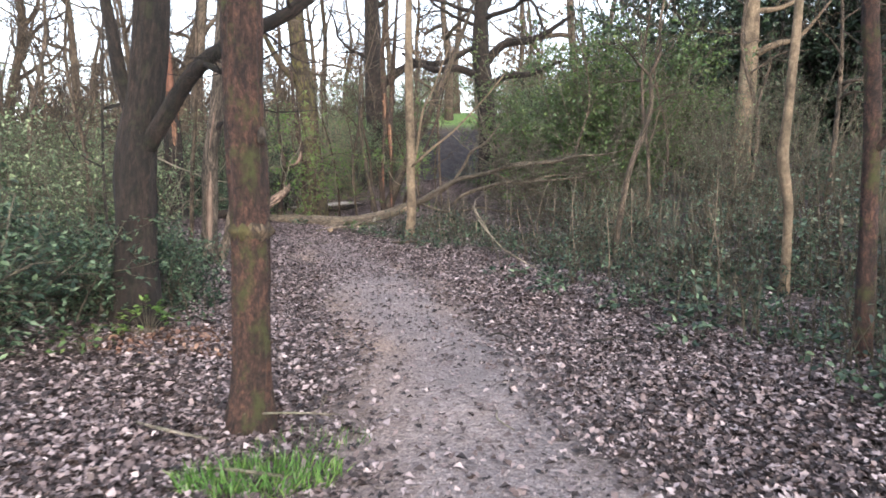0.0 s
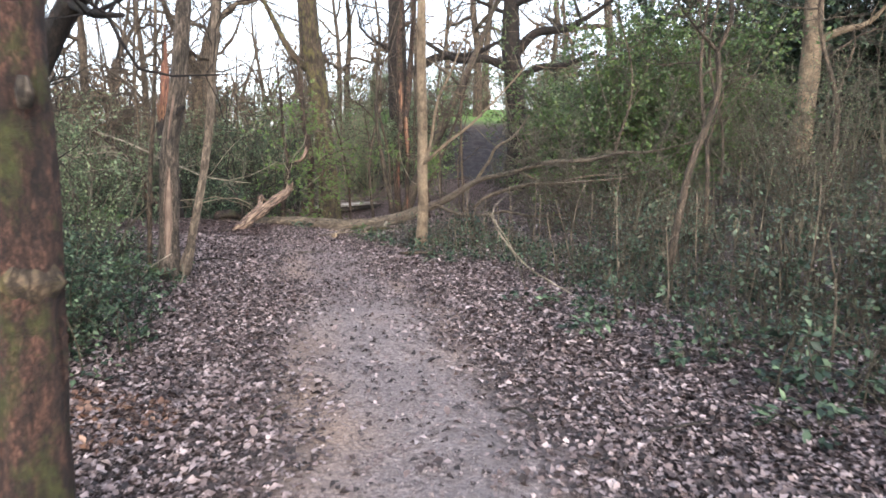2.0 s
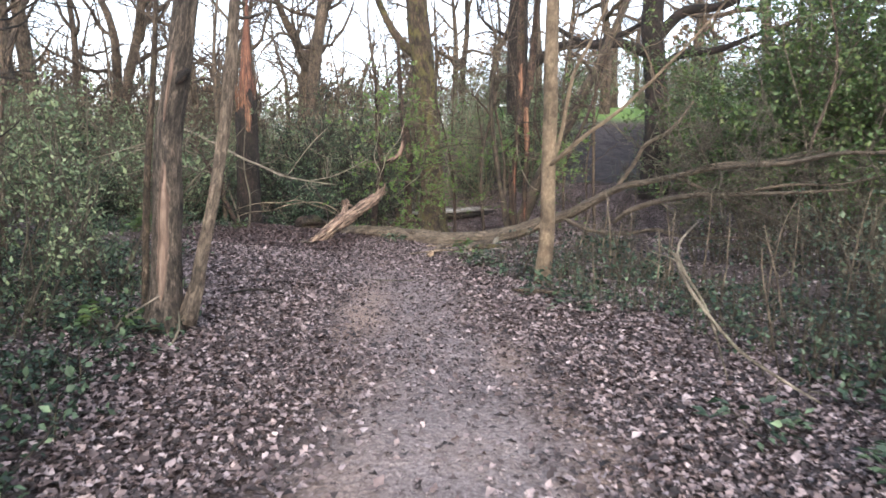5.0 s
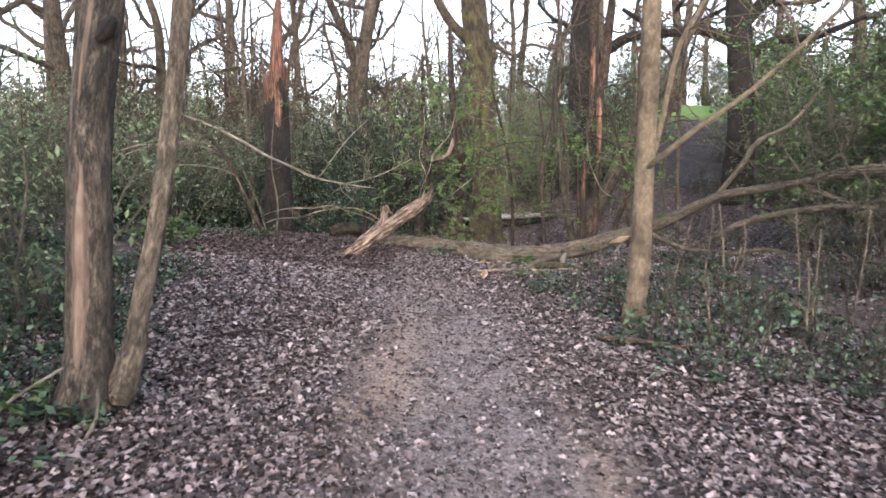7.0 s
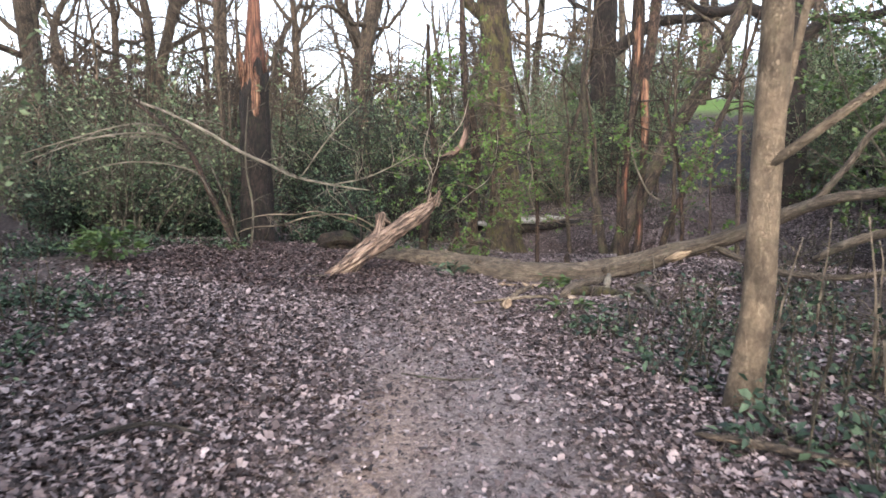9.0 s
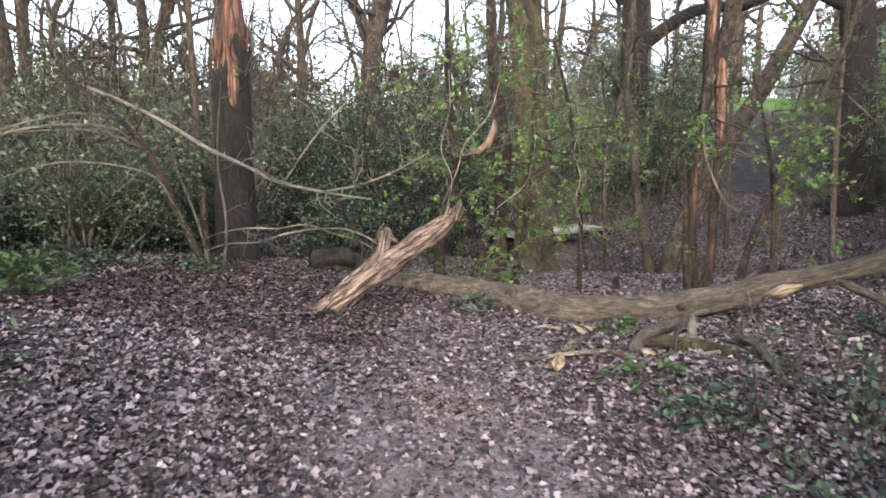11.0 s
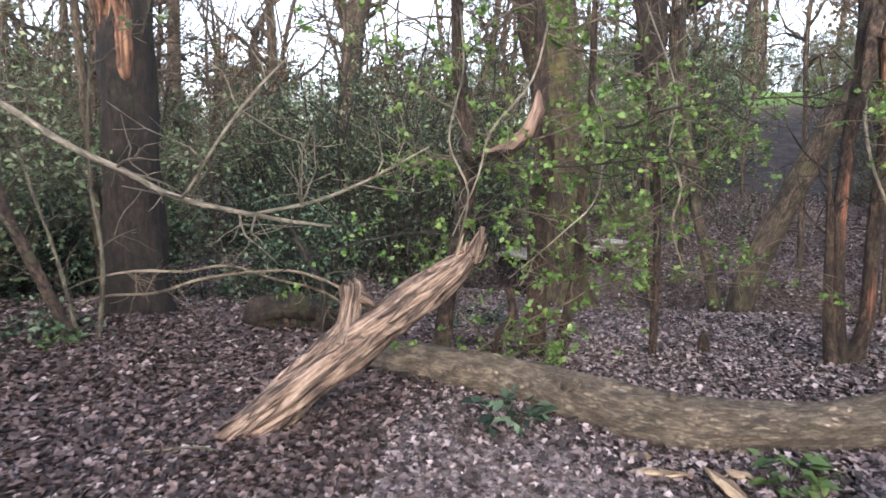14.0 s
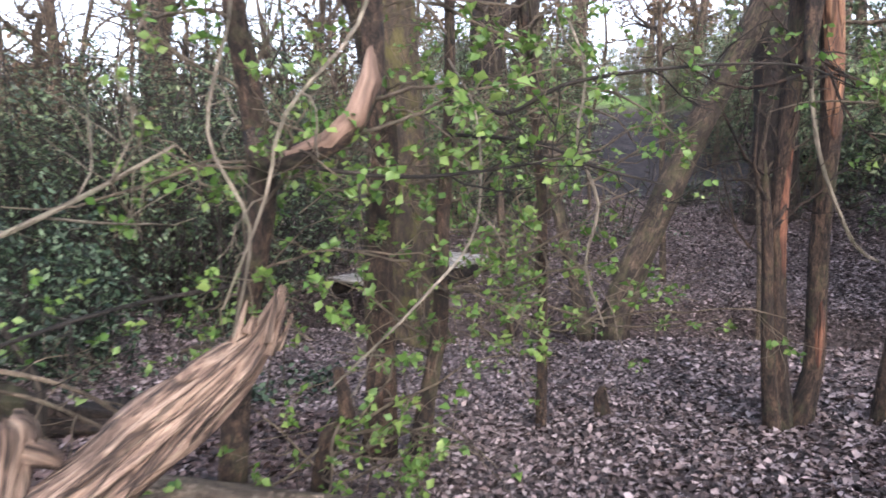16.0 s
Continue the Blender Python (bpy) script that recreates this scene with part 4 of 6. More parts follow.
tree("thin_tree", "thin crooked pale tree standing in undergrowth",
     [(4.92, 7, gz(4.92, 7), 0.06), (4.92, 7, 0.4, 0.05), (4.9, 7, 1.1, 0.05), (4.81, 7, 1.56, 0.058), (4.84, 7, 2.03, 0.048), (4.9, 7, 3.2, 0.045), (5.0, 7, 5.5, 0.02)], BARK_PALE, [], (4, 1.2, 0.6, 2, 5), 0.1, 14)
tree("thin_tree", "thin red-brown tree standing in undergrowth",
     [(3.9, 4.6, gz(3.9, 4.6), 0.075), (3.88, 4.6, 0.93, 0.062), (3.83, 4.6, 2.06, 0.058), (3.76, 4.6, 2.7, 0.055), (3.7, 4.6, 5, 0.025)], BARK_RED, [[(3.86, 4.55, 1.6, 0.03), (4.05, 4.5, 1.9, 0.025), (4.3, 4.5, 2.6, 0.015)]], (4, 1.1, 0.6, 2, 5), 0.1, 14)
tree("crooked_sapling", "crooked forked sapling leaning over brambles",
     [(4.3, 10.25, gz(4.3, 10.25), 0.05), (4.37, 10.25, 0.56, 0.045), (4.52, 10.25, 1.41, 0.042), (4.81, 10.25, 2.26, 0.036), (4.79, 10.25, 2.84, 0.03)], BARK_FAR,
     [[(4.79, 10.25, 2.8, 0.03), (4.92, 10.2, 3.15, 0.025), (4.9, 10.2, 3.6, 0.02), (5.1, 10.2, 4.6, 0.008)], [(4.79, 10.25, 2.8, 0.022), (4.5, 10.2, 3.05, 0.018), (4.2, 10.1, 3.3, 0.008)]], None, 0.08, 12)
tree("background_oak", "forked pale-brown oak far beyond the thicket",
     [(-7.5, 40, gz(-7.5, 40), 0.5), (-7.5, 40, 3, 0.4), (-7.4, 40, 5.6, 0.38), (-7.0, 40, 7, 0.28), (-6.3, 40, 10, 0.16), (-6, 40, 14, 0.06)],
     BARK_FAR, [[(-7.4, 40, 5.5, 0.26), (-8.0, 40, 7, 0.22), (-8.8, 40, 8.6, 0.16), (-9.5, 40, 11, 0.07)]], (9, 5, 0.35, 3, 7), 0.07, 12, least=0.009)

# ---------------------------------------------------------------- shrubs, brambles and thickets
STALK = bark("dry_stalk", (0.07, 0.06, 0.042), (0.2, 0.17, 0.118), None, cracks=0.0)


def leaf_points(tips, per, jitter=0.03):
    pos = []
    for q in tips:
        i = rng.uniform(0.15, 1.0, per) * (len(q) - 1)
        lo = np.floor(i).astype(int)
        lo = np.minimum(lo, len(q) - 2)
        f = (i - lo)[:, None]
        pos.append(q[lo] * (1 - f) + q[lo + 1] * f)
    pos = np.concatenate(pos)
    return pos + rng.normal(0, jitter, pos.shape)


def shrub(name, label, stems, tall, wide, leaf_mat, leaf_size, per, wood=TWIG, levels=2, count=7, ratio=0.5, category="shrub", lean=0.5, thick=0.014, least=0.0022):
    """Stems fanning from the ground, branching into leafy twigs."""
    t = thing(name, (0, 0, 0), label, category, category + "s")
    s, tips = Soup(), []
    for _ in range(stems):
        a = rng.uniform(0, 6.28)
        rad = wide * 0.3 * rng.uniform(0, 1)
        way = (lean * math.cos(a) * rng.uniform(0.2, 1), lean * math.sin(a) * rng.uniform(0.2, 1), 1)
        q, rr = wander((rad * math.cos(a), rad * math.sin(a), -0.05), way, tall * rng.uniform(0.6, 1.05), thick, thick * 0.25, 0.13, 0.02, 8)
        s.tube(q, rr, 5, close=False)
        sprout(s, q, rr, levels, count, wide * 0.55, 4, 0.22, 0.02, 0.12, tips, least)
    child("brushwood", s.mesh("brushwood", wood), t, kind="stuff")
    if per:
        pos = leaf_points(tips, per)
        pos = pos[pos[:, 2] > 0.0]
        child("foliage", leaf_mesh("foliage", leaf_mat, pos, leaf_size * rng.uniform(0.6, 1.25, len(pos)), None, ratio, 0.25, 0.9, None, least > 0.0037), t, kind="stuff")
    return t


def bramble(name, label, canes, tall, wide, leaf_mat, leaf_size, leaves, wood, dry=6):
    """Arching canes and upright dry stalks with leaves along them."""
    t = thing(name, (0, 0, 0), label, "bramble", "brambles")
    s, lines, dead = Soup(), [], Soup()
    for k in range(canes + dry):
        a, rad = rng.uniform(0, 6.28), wide * math.sqrt(rng.uniform(0, 1))
        st = (rad * math.cos(a), rad * math.sin(a), -0.03)
        if k < canes:
            b = rng.uniform(0, 6.28)
            q, rr = wander(st, (0.7 * math.cos(b), 0.7 * math.sin(b), 1), tall * rng.uniform(0.7, 1.5), 0.009, 0.004, 0.16, -0.13, 8)
            q[:, 2] = np.maximum(q[:, 2], 0.02)
            lines.append(q)
        else:
            q, rr = wander(st, (rng.normal(0, 0.15), rng.normal(0, 0.15), 1), tall * rng.uniform(0.7, 1.5), 0.009, 0.004, 0.07, 0, 5)
            if rng.uniform() < 0.3:
                lines.append(q)
        (s if k < canes else dead).tube(q, rr, 3, close=False)
    child("stalk_tangle", dead.mesh("stalk_tangle", STALK), t, "dry beige stalks", "stuff")
    child("cane_tangle", s.mesh("cane_tangle", wood), t, kind="stuff")
    pos = leaf_points(lines, leaves, 0.04)
    pos[:, 2] = np.maximum(pos[:, 2], 0.02)
    child("foliage", leaf_mesh("foliage", leaf_mat, pos, leaf_size * rng.uniform(0.6, 1.3, len(pos)), None, 0.62, 0.2, 0.6, None, True), t, kind="stuff")
    return t


def scatter(kinds, spots, lo=0.8, hi=1.25, sink=0.0):
    """The kinds in turn at the spots (x, y); the first use of a kind moves the model itself."""
    used = set()
    for i, (x, y) in enumerate(spots):
        k = kinds[int(rng.integers(len(kinds)))] if i >= len(kinds) else kinds[i]
        c = rng.uniform(lo, hi)
        m = Matrix.LocRotScale((x, y, gz(x, y) - sink), Euler((0, 0, rng.uniform(0, 6.28))), (c, c, c * rng.uniform(0.85, 1.15)))
        if k not in used:
            used.add(k)
            k.matrix_basis = m
        else:
            o = copy_thing(k, Matrix())
            o.matrix_basis = m


def spots_in(n, x0, x1, y0, y1, keep, gap):
    out = []
    tries = 0
    while len(out) < n and tries < n * 60:
        tries += 1
        x, y = rng.uniform(x0, x1), rng.uniform(y0, y1)
        if keep(x, y) and all((x - a) ** 2 + (y - b) ** 2 > gap * gap for a, b in out):
            out.append((x, y))
    return out


RIGHT_EDGE = np.array([(-6, 3.2), (3, 3.1), (5.8, 3.55), (7.5, 3.2), (9, 3.2), (11, 2.7), (13, 1.85), (15, 0.9), (17, 0.6), (18, 0.75), (19, 3.4)])
LEFT_EDGE = np.array([(-6, -2.3), (4.7, -2.05), (6, -1.95), (7.3, -1.3), (9.3, -1.7), (11.7, -1.9), (13.5, -3.1), (17, -3.7), (19.6, -4.1)])


def right_of(x, y):
    return x - np.interp(y, RIGHT_EDGE[:, 0], RIGHT_EDGE[:, 1])


def left_of(x, y):
    return np.interp(y, LEFT_EDGE[:, 0], LEFT_EDGE[:, 1]) - x


# warm low sun and haze on the far trees, put into the leaf colour
LEAF_FAR = leafy("far_sun_tinted_leaves", [(0.0, (0.12, 0.085, 0.05)), (1.0, (0.26, 0.17, 0.11))], 0.8, 0.2)

LEAF_MIX = leafy("mixed_green_leaves", [(0.0, (0.012, 0.024, 0.012)), (0.6, (0.062, 0.1, 0.052)), (1.0, (0.17, 0.23, 0.11))], 0.45, 0.2)

LEAF_MIXED = leafy("faded_bramble_leaves", [(0.0, (0.02, 0.036, 0.02)), (0.45, (0.07, 0.108, 0.064)), (0.8, (0.13, 0.175, 0.11)), (0.9, (0.19, 0.155, 0.1)), (1.0, (0.24, 0.31, 0.19))], 0.45, 0.25)

# low brambles and ivy on the right-hand verge
low = [bramble("bramble", "low green bramble clump with dry stalks", 9, 0.4, 0.45, LEAF_BLUE, 0.07, 11, TWIG, 12) for _ in range(4)]
scatter(low, spots_in(112, 0.5, 6.5, 1, 18.2, lambda x, y: 0.12 < right_of(x, y) < 2.4 and (x - 1.58) ** 2 + (y - 13.9) ** 2 > 0.05 and (y < 16.2 or x > 2.9), 0.36), 0.6, 1.1)
high = [bramble("bramble_thicket", "dense thicket of grey stalks and bramble leaves", 12, 0.85, 0.62, LEAF_MIXED, 0.066, 17, TWIG, 20) for _ in range(5)]
scatter(high, spots_in(120, 2.0, 13, 1.5, 17.5, lambda x, y: right_of(x, y) > 1.1 and (x > 4.6 or y < 12.5), 0.68) + spots_in(34, 2.5, 13, 28, 50, lambda x, y: abs(x - np.interp(y, [30, 36, 42, 52], [4.6, 6.2, 7.9, 10.0])) > 1.2, 1.1), 0.8, 1.2)

# leafy shrubs on the left
dark_shrubs = [shrub("evergreen_shrub", "dark green leafy shrub beside the path", 12, 1.25, 1.0, LEAF_BLUE, 0.06, 10, TWIG, 2, 8, 0.5) for _ in range(3)]
scatter(dark_shrubs, [(-2.35, 6.9), (-3.2, 6.3), (-3.1, 7.4), (-4.3, 6.6), (-4.0, 7.8), (-5.2, 7.4), (-2.9, 5.9)], 0.95, 1.3)
scatter([copy_thing(o, Matrix()) for o in dark_shrubs[:2]], [(-1.75, 7.7), (-2.7, 8.2)], 0.6, 0.75)
light_shrubs = [shrub("young_shrub", "thin upright shrub with sparse green leaves", 7, 1.9, 0.9, LEAF_OLIVE, 0.055, 5, TWIG, 2, 7, 0.5) for _ in range(3)]
scatter(light_shrubs, spots_in(26, -9, -2.4, 8.5, 17, lambda x, y: left_of(x, y) > 0.55 and not (y > 12.5 and left_of(x, y) < 2.6), 1.0), 0.8, 1.3)
scatter([bramble("ground_ivy", "low dark green ivy on the verge", 14, 0.3, 0.5, LEAF_BLUE, 0.062, 14, TWIG_DARK, 4) for _ in range(3)],
        spots_in(76, -7, -1, 6.5, 19.5, lambda x, y: 0.05 < left_of(x, y) < 2.4 and not (-5.6 < x < -3.7 and 15.6 < y < 18.2), 0.33) + spots_in(24, -6, -1.4, 21.5, 27, lambda x, y: True, 0.5), 0.7, 1.1)

# thickets of bare brush in the background
# pale tan twigs paint distance haze into the far brush
brush = [shrub("brushwood_thicket", "grey-green brushwood thicket with sparse leaves", 10, 3.8, 1.9, LEAF_OLIVE, 0.07, 9, TWIG_TAN, 2, 8, 0.6, "thicket", 0.45, 0.026, 0.0052) for _ in range(5)]
scatter(brush, spots_in(74, -26, -1.0, 22.8, 48, lambda x, y: (x < -5.6 or y > 25.5) and (x < -1.6 or y > 29), 1.4) + spots_in(48, 0, 17, 28.5, 58, lambda x, y: abs(x - np.interp(y, [30, 36, 42, 52], [4.6, 6.2, 7.9, 10.0])) > 1.7, 2.1), 0.65, 1.15)
scatter([shrub("brushwood_thicket", "grey-green brushwood thicket with sparse leaves", 10, 3.0, 1.5, LEAF_OLIVE, 0.065, 5, TWIG, 2, 9, 0.55, "thicket", 0.45, 0.018, 0.0038) for _ in range(2)],
        spots_in(20, -16, -5.0, 11, 22, lambda x, y: left_of(x, y) > (2.6 if 12.5 < y < 18.5 else 1.2), 1.3), 0.8, 1.35)
holly = [shrub("evergreen_thicket", "tall dark evergreen thicket", 12, 5.8, 3.4, LEAF_DARK, 0.17, 11, TWIG_DARK, 2, 10, 0.55, "thicket", 0.4, 0.04, 0.005) for _ in range(3)]
scatter(holly, [(14.8, 27), (13.3, 26), (17.2, 25), (19, 25), (21.5, 24), (18.6, 29), (22, 28), (24, 26), (19.5, 20), (22, 18), (24.5, 22), (27, 24), (22, 33), (26, 31), (21, 14), (24, 10)], 1.0, 1.5)
scatter([shrub("leafy_bush", "rounded bush with new yellow-green leaves", 13, 4.3, 2.1, LEAF_GREEN, 0.085, 11, TWIG, 2, 11, 0.55, "shrub", 0.6, 0.025, 0.004) for _ in range(2)],
        [(7.5, 18.8), (8.3, 20.0), (6.7, 20.8), (9.2, 21.2)], 1.05, 1.3)
scatter([copy_thing(o, Matrix()) for o in brush[:3]], [(10.2, 23.5), (11.6, 24.6), (12.8, 23.2), (13.6, 26.2), (11.0, 27.4), (12.2, 30), (14.5, 31), (10.2, 31.5), (9.4, 25.6)], 0.9, 1.2)
scatter([shrub("brushwood_thicket", "thin grey brushwood with hardly a leaf", 9, 3.2, 1.6, LEAF_OLIVE, 0.05, 2, TWIG, 2, 8, 0.55, "thicket", 0.5, 0.018, 0.0034) for _ in range(2)],
        [(9.6, 17.2), (11.2, 16.4), (10.4, 18.8), (12.4, 18.4), (8.6, 14.8), (10.0, 13.6), (12.0, 14.2), (7.6, 12.6)], 0.7, 1.1)

# bare woodland further off
far = []
for k in range(5):
    h = rng.uniform(11, 15)
    far.append(tree("bare_tree", "bare grey-brown woodland tree with crooked branches", [(0, 0, 0, 0.27), (rng.normal(0, 0.15), rng.normal(0, 0.15), h * 0.2, 0.2), (rng.normal(0, 0.4), rng.normal(0, 0.4), h * 0.45, 0.15), (rng.normal(0, 0.7), rng.normal(0, 0.7), h * 0.75, 0.09), (rng.normal(0, 1), rng.normal(0, 1), h, 0.03)],
                    BARK_FAR, [], (9, 4.8, 0.25, 3, 6), 0.06, 8, "bare trees", least=0.006))
far_spots = [(-9.2, 36.5), (-20, 37), (14, 40), (19, 36), (-5.2, 33), (-10.5, 33), (-13, 27), (-15, 36), (-18, 29), (-3, 42), (-8, 43), (-13, 45), (-20, 42), (-24, 34), (0, 47), (4.5, 52), (8, 47), (12, 44), (17, 42),
             (-14, 35), (-19, 64), (-3, 70), (2, 75), (9, 72), (14, 66), (-10, 75), (-25, 66), (20, 70), (26, 56), (-34, 58), (-12, 20), (-15, 16), (-11, 15), (-18, 22), (-22, 26), (10, 55), (-1, 58), (-6, 55), (-12, 58), (-20, 56), (16, 54), (23, 46), (28, 38), (-27, 48), (-33, 38), (-30, 26), (-28, 16), (22, 60), (4, 66), (-16, 68), (-12, 3), (14, 6), (18, 14), (-7, -5), (6, -8)]
scatter(far, far_spots, 0.8, 1.3, 0.08)

# evergreens on the rise, and the far treeline
scatter([shrub("young_conifer", "feathery dull-green evergreen on the rise", 7, 4.2, 2.2, LEAF_OLIVE, 0.13, 9, TWIG_DARK, 2, 9, 0.4, "thicket", 0.3, 0.03, 0.005) for _ in range(2)],
        [(2.6, 31.5), (3.6, 34.5), (1.0, 33), (4.6, 39.5), (2.8, 41), (10.5, 33), (10.8, 37), (12.3, 41), (9.0, 31), (8.2, 27.2), (10.2, 27.0), (13, 37)], 0.8, 1.25)
# treeline whose leaf tint stands for the peach haze at the horizon
scatter([shrub("far_thicket", "distant line of trees and scrub, tinted brown for warm hazy light", 10, 7.5, 5.0, LEAF_FAR, 0.35, 4, BARK_FAR, 2, 8, 0.6, "thicket", 0.35, 0.06, 0.012) for _ in range(2)],
        [(-50 + 6.5 * k + float(rng.normal(0, 1.2)), 70 + float(rng.normal(0, 4))) for k in range(18)]
        + [(-44 + 4.2 * k + float(rng.normal(0, 1)), 52 + float(rng.normal(0, 2.5))) for k in range(11)] + [(16 + 4.5 * k, 50 + float(rng.normal(0, 3))) for k in range(6)], 0.65, 1.0)

# slender saplings between the thickets
slim = [tree("sapling", "slender bare sapling in the wood", [(0, 0, 0, 0.04), (rng.normal(0, 0.1), rng.normal(0, 0.1), 1.5, 0.034), (rng.normal(0, 0.25), rng.normal(0, 0.25), 3.2, 0.026), (rng.normal(0, 0.4), rng.normal(0, 0.4), 5.5, 0.01)],
             BARK_FAR, [], (6, 1.3, 0.3, 2, 5), 0.05, 7, "saplings", least=0.004) for _ in range(3)]
scatter(slim, spots_in(76, -17, 4.0, 20.8, 38, lambda x, y: abs(path_side(x, y)) > 1.0 and (x < -4.6 or x > 3.2 or y > 24.5), 1.0) + [(-5.5, 14.5), (-6.8, 12.2), (-4.4, 9.6), (-3.6, 11.6), (-7.5, 16.5), (5.8, 12.3), (7.2, 9.5), (8.5, 13.5), (6.6, 6.2), (9.8, 10.6), (6.2, 17.5), (8.2, 16.4)], 0.75, 1.35, 0.05)

# low evergreens behind the broken log
scatter([shrub("evergreen_shrub", "feathery dark green shrub behind the fallen trunk", 10, 3.3, 1.7, LEAF_MIX, 0.062, 6, TWIG_DARK, 2, 9, 0.5, "shrub", 0.5, 0.02, 0.004) for _ in range(2)],
        [(-3.1, 24.4), (-2.3, 26.3), (-3.9, 27.6), (-1.9, 29.4), (-8.6, 24.6), (-5.9, 28.0), (0.9, 29.8), (1.9, 31.5), (-2.2, 24.0), (-1.5, 26.8), (-7.0, 25.6)], 0.8, 1.2)
scatter([shrub("evergreen_thicket", "tall feathery dark green evergreen behind the hazel", 11, 4.6, 2.0, LEAF_MIX, 0.07, 7, TWIG_DARK, 2, 10, 0.5, "thicket", 0.35, 0.03, 0.004)],
        [(-4.6, 26.2), (-5.7, 27.3), (-3.5, 25.6), (-8.2, 27.0), (-10.5, 25.5)], 0.85, 1.15)
scatter([shrub("evergreen_shrub", "low dark shrub under the hazel", 12, 1.1, 1.2, LEAF_BLUE, 0.06, 9, TWIG_DARK, 2, 8, 0.5) for _ in range(2)],
        [(-5.7, 20.6), (-6.6, 21.3), (-5.2, 21.8), (-7.6, 20.5), (-6.4, 22.6), (-3.2, 22.4), (-8.5, 21.8)], 0.8, 1.15)

# ---------------------------------------------------------------- young hawthorn behind the log


def fresh_tree(name, label, stems, twig_count, reach, bark_mat=BARK_STEM, leaves_each=5):
    """Upright stems, drooping twigs and clusters of small new leaves."""
    base = np.array(stems[0][0][:3], float)
    t = thing(name, base, label, "tree", "hawthorns")
    tw, tips, lines = Soup(), [], []
    for knots in stems:
        k = np.array(knots, float)
        k[:, :3] -= base
        if k[0, 2] < 0.3:
            k[0, 2] -= 0.08
        q, rr = spline(k, 0.08)
        s = Soup()
        s.tube(q, rr, 14, 0.16, seed=float(knots[0][0] * 3))
        child("stem", s.mesh("stem", bark_mat), t)
        lines.append((q, rr))
    for _ in range(twig_count):
        q, rr = lines[int(rng.integers(len(lines)))]
        i = int(rng.uniform(0.25, 0.85) * (len(q) - 1))
        a = rng.uniform(-3.14, 3.14)
        w, wr = wander(q[i], (math.cos(a), 0.8 * math.sin(a) - 0.25, rng.uniform(-0.1, 0.7)), reach * rng.uniform(0.5, 1.2), min(rr[i] * 0.5, 0.009), 0.003, 0.2, -0.05, 8)
        tw.tube(w, wr, 4, close=False)
        tips.append(w)
        sprout(tw, w, wr, 2, 4, reach * 0.4, 3, 0.3, -0.02, 0.2, tips, 0.0018)
    child("twig_tangle", tw.mesh("twig_tangle", TWIG_TAN), t, kind="stuff")
    hubs = leaf_points(tips, 3, 0.004)
    hubs = hubs[rng.uniform(0, 1, len(hubs)) < 0.42]
    pos = np.repeat(hubs, leaves_each, 0) + rng.normal(0, 0.013, (len(hubs) * leaves_each, 3))
    child("foliage", leaf_mesh("foliage", LEAF_FRESH, pos, rng.uniform(0.026, 0.056, len(pos)), None, 0.75, 0.2, 0.9), t, "clusters of fresh green leaves", "stuff")
    return t


fresh_tree("hawthorn", "hawthorn with crooked stripped limb and fresh green leaves",
           [[(-1.3, 19.55, -0.12, 0.07), (-1.25, 19.55, 0.4, 0.06), (-1.18, 19.52, 0.85, 0.052), (-1.1, 19.4, 1.3, 0.055), (-1.15, 19.4, 1.75, 0.05), (-1.2, 19.4, 2.1, 0.042), (-1.25, 19.4, 3.2, 0.02)],
            [(-1.13, 19.4, 1.52, 0.045), (-1.05, 19.15, 1.43, 0.044), (-0.95, 19.08, 1.425, 0.044), (-0.81, 19.06, 1.475, 0.044), (-0.715, 19.06, 1.56, 0.046), (-0.657, 19.07, 1.71, 0.044), (-0.65, 19.08, 1.85, 0.042), (-0.68, 19.1, 2.4, 0.032), (-0.75, 19.15, 3.4, 0.014)]], 30, 0.9)
peeled = Soup()
peeled.tube([(-0.96, 19.06, 1.43), (-0.81, 19.045, 1.482), (-0.715, 19.045, 1.565), (-0.66, 19.05, 1.7), (-0.65, 19.06, 1.86)], [0.02, 0.04, 0.044, 0.04, 0.012], 12, 0.15)
bare = child("stripped_wood", peeled.mesh("stripped_wood", WOOD_BARE), bpy.data.objects["hawthorn"], "patch of bare pinkish wood")
bare.matrix_parent_inverse = Matrix.Translation(-Vector(bpy.data.objects["hawthorn"].location))
fresh_tree("hawthorn", "several-stemmed hawthorn with fresh leaves behind the fallen trunk",
           [[(-0.64, 20.1, gz(-0.64, 20.1), 0.11), (-0.62, 20.1, 0.29, 0.08), (-0.64, 20.1, 0.81, 0.075), (-0.61, 20.1, 1.5, 0.075), (-0.7, 20.1, 2.07, 0.065), (-0.8, 20.1, 2.5, 0.06), (-0.9, 20.1, 4, 0.03)],
            [(-0.46, 19.95, gz(-0.46, 19.95), 0.07), (-0.39, 19.95, 0.25, 0.045), (-0.33, 19.95, 0.64, 0.04), (-0.32, 19.95, 1.14, 0.035), (-0.29, 19.95, 1.7, 0.03), (-0.3, 19.95, 2.6, 0.018)],
            [(-0.92, 19.65, gz(-0.92, 19.65), 0.05), (-0.87, 19.62, 0.16, 0.045), (-0.78, 19.6, 0.28, 0.04), (-0.82, 19.6, 0.5, 0.025)]], 40, 1.0)
stubby = Soup()
stubby.tube([(-0.60, 20.0, 0.2), (-0.5, 19.93, 0.24), (-0.42, 19.88, 0.22)], [0.026, 0.02, 0.006], 8, 0.4)
tear = child("torn_wood", stubby.mesh("torn_wood", WOOD_LOG), [o for o in bpy.data.objects if o.name == "hawthorn.001"][0], "torn orange side shoot")
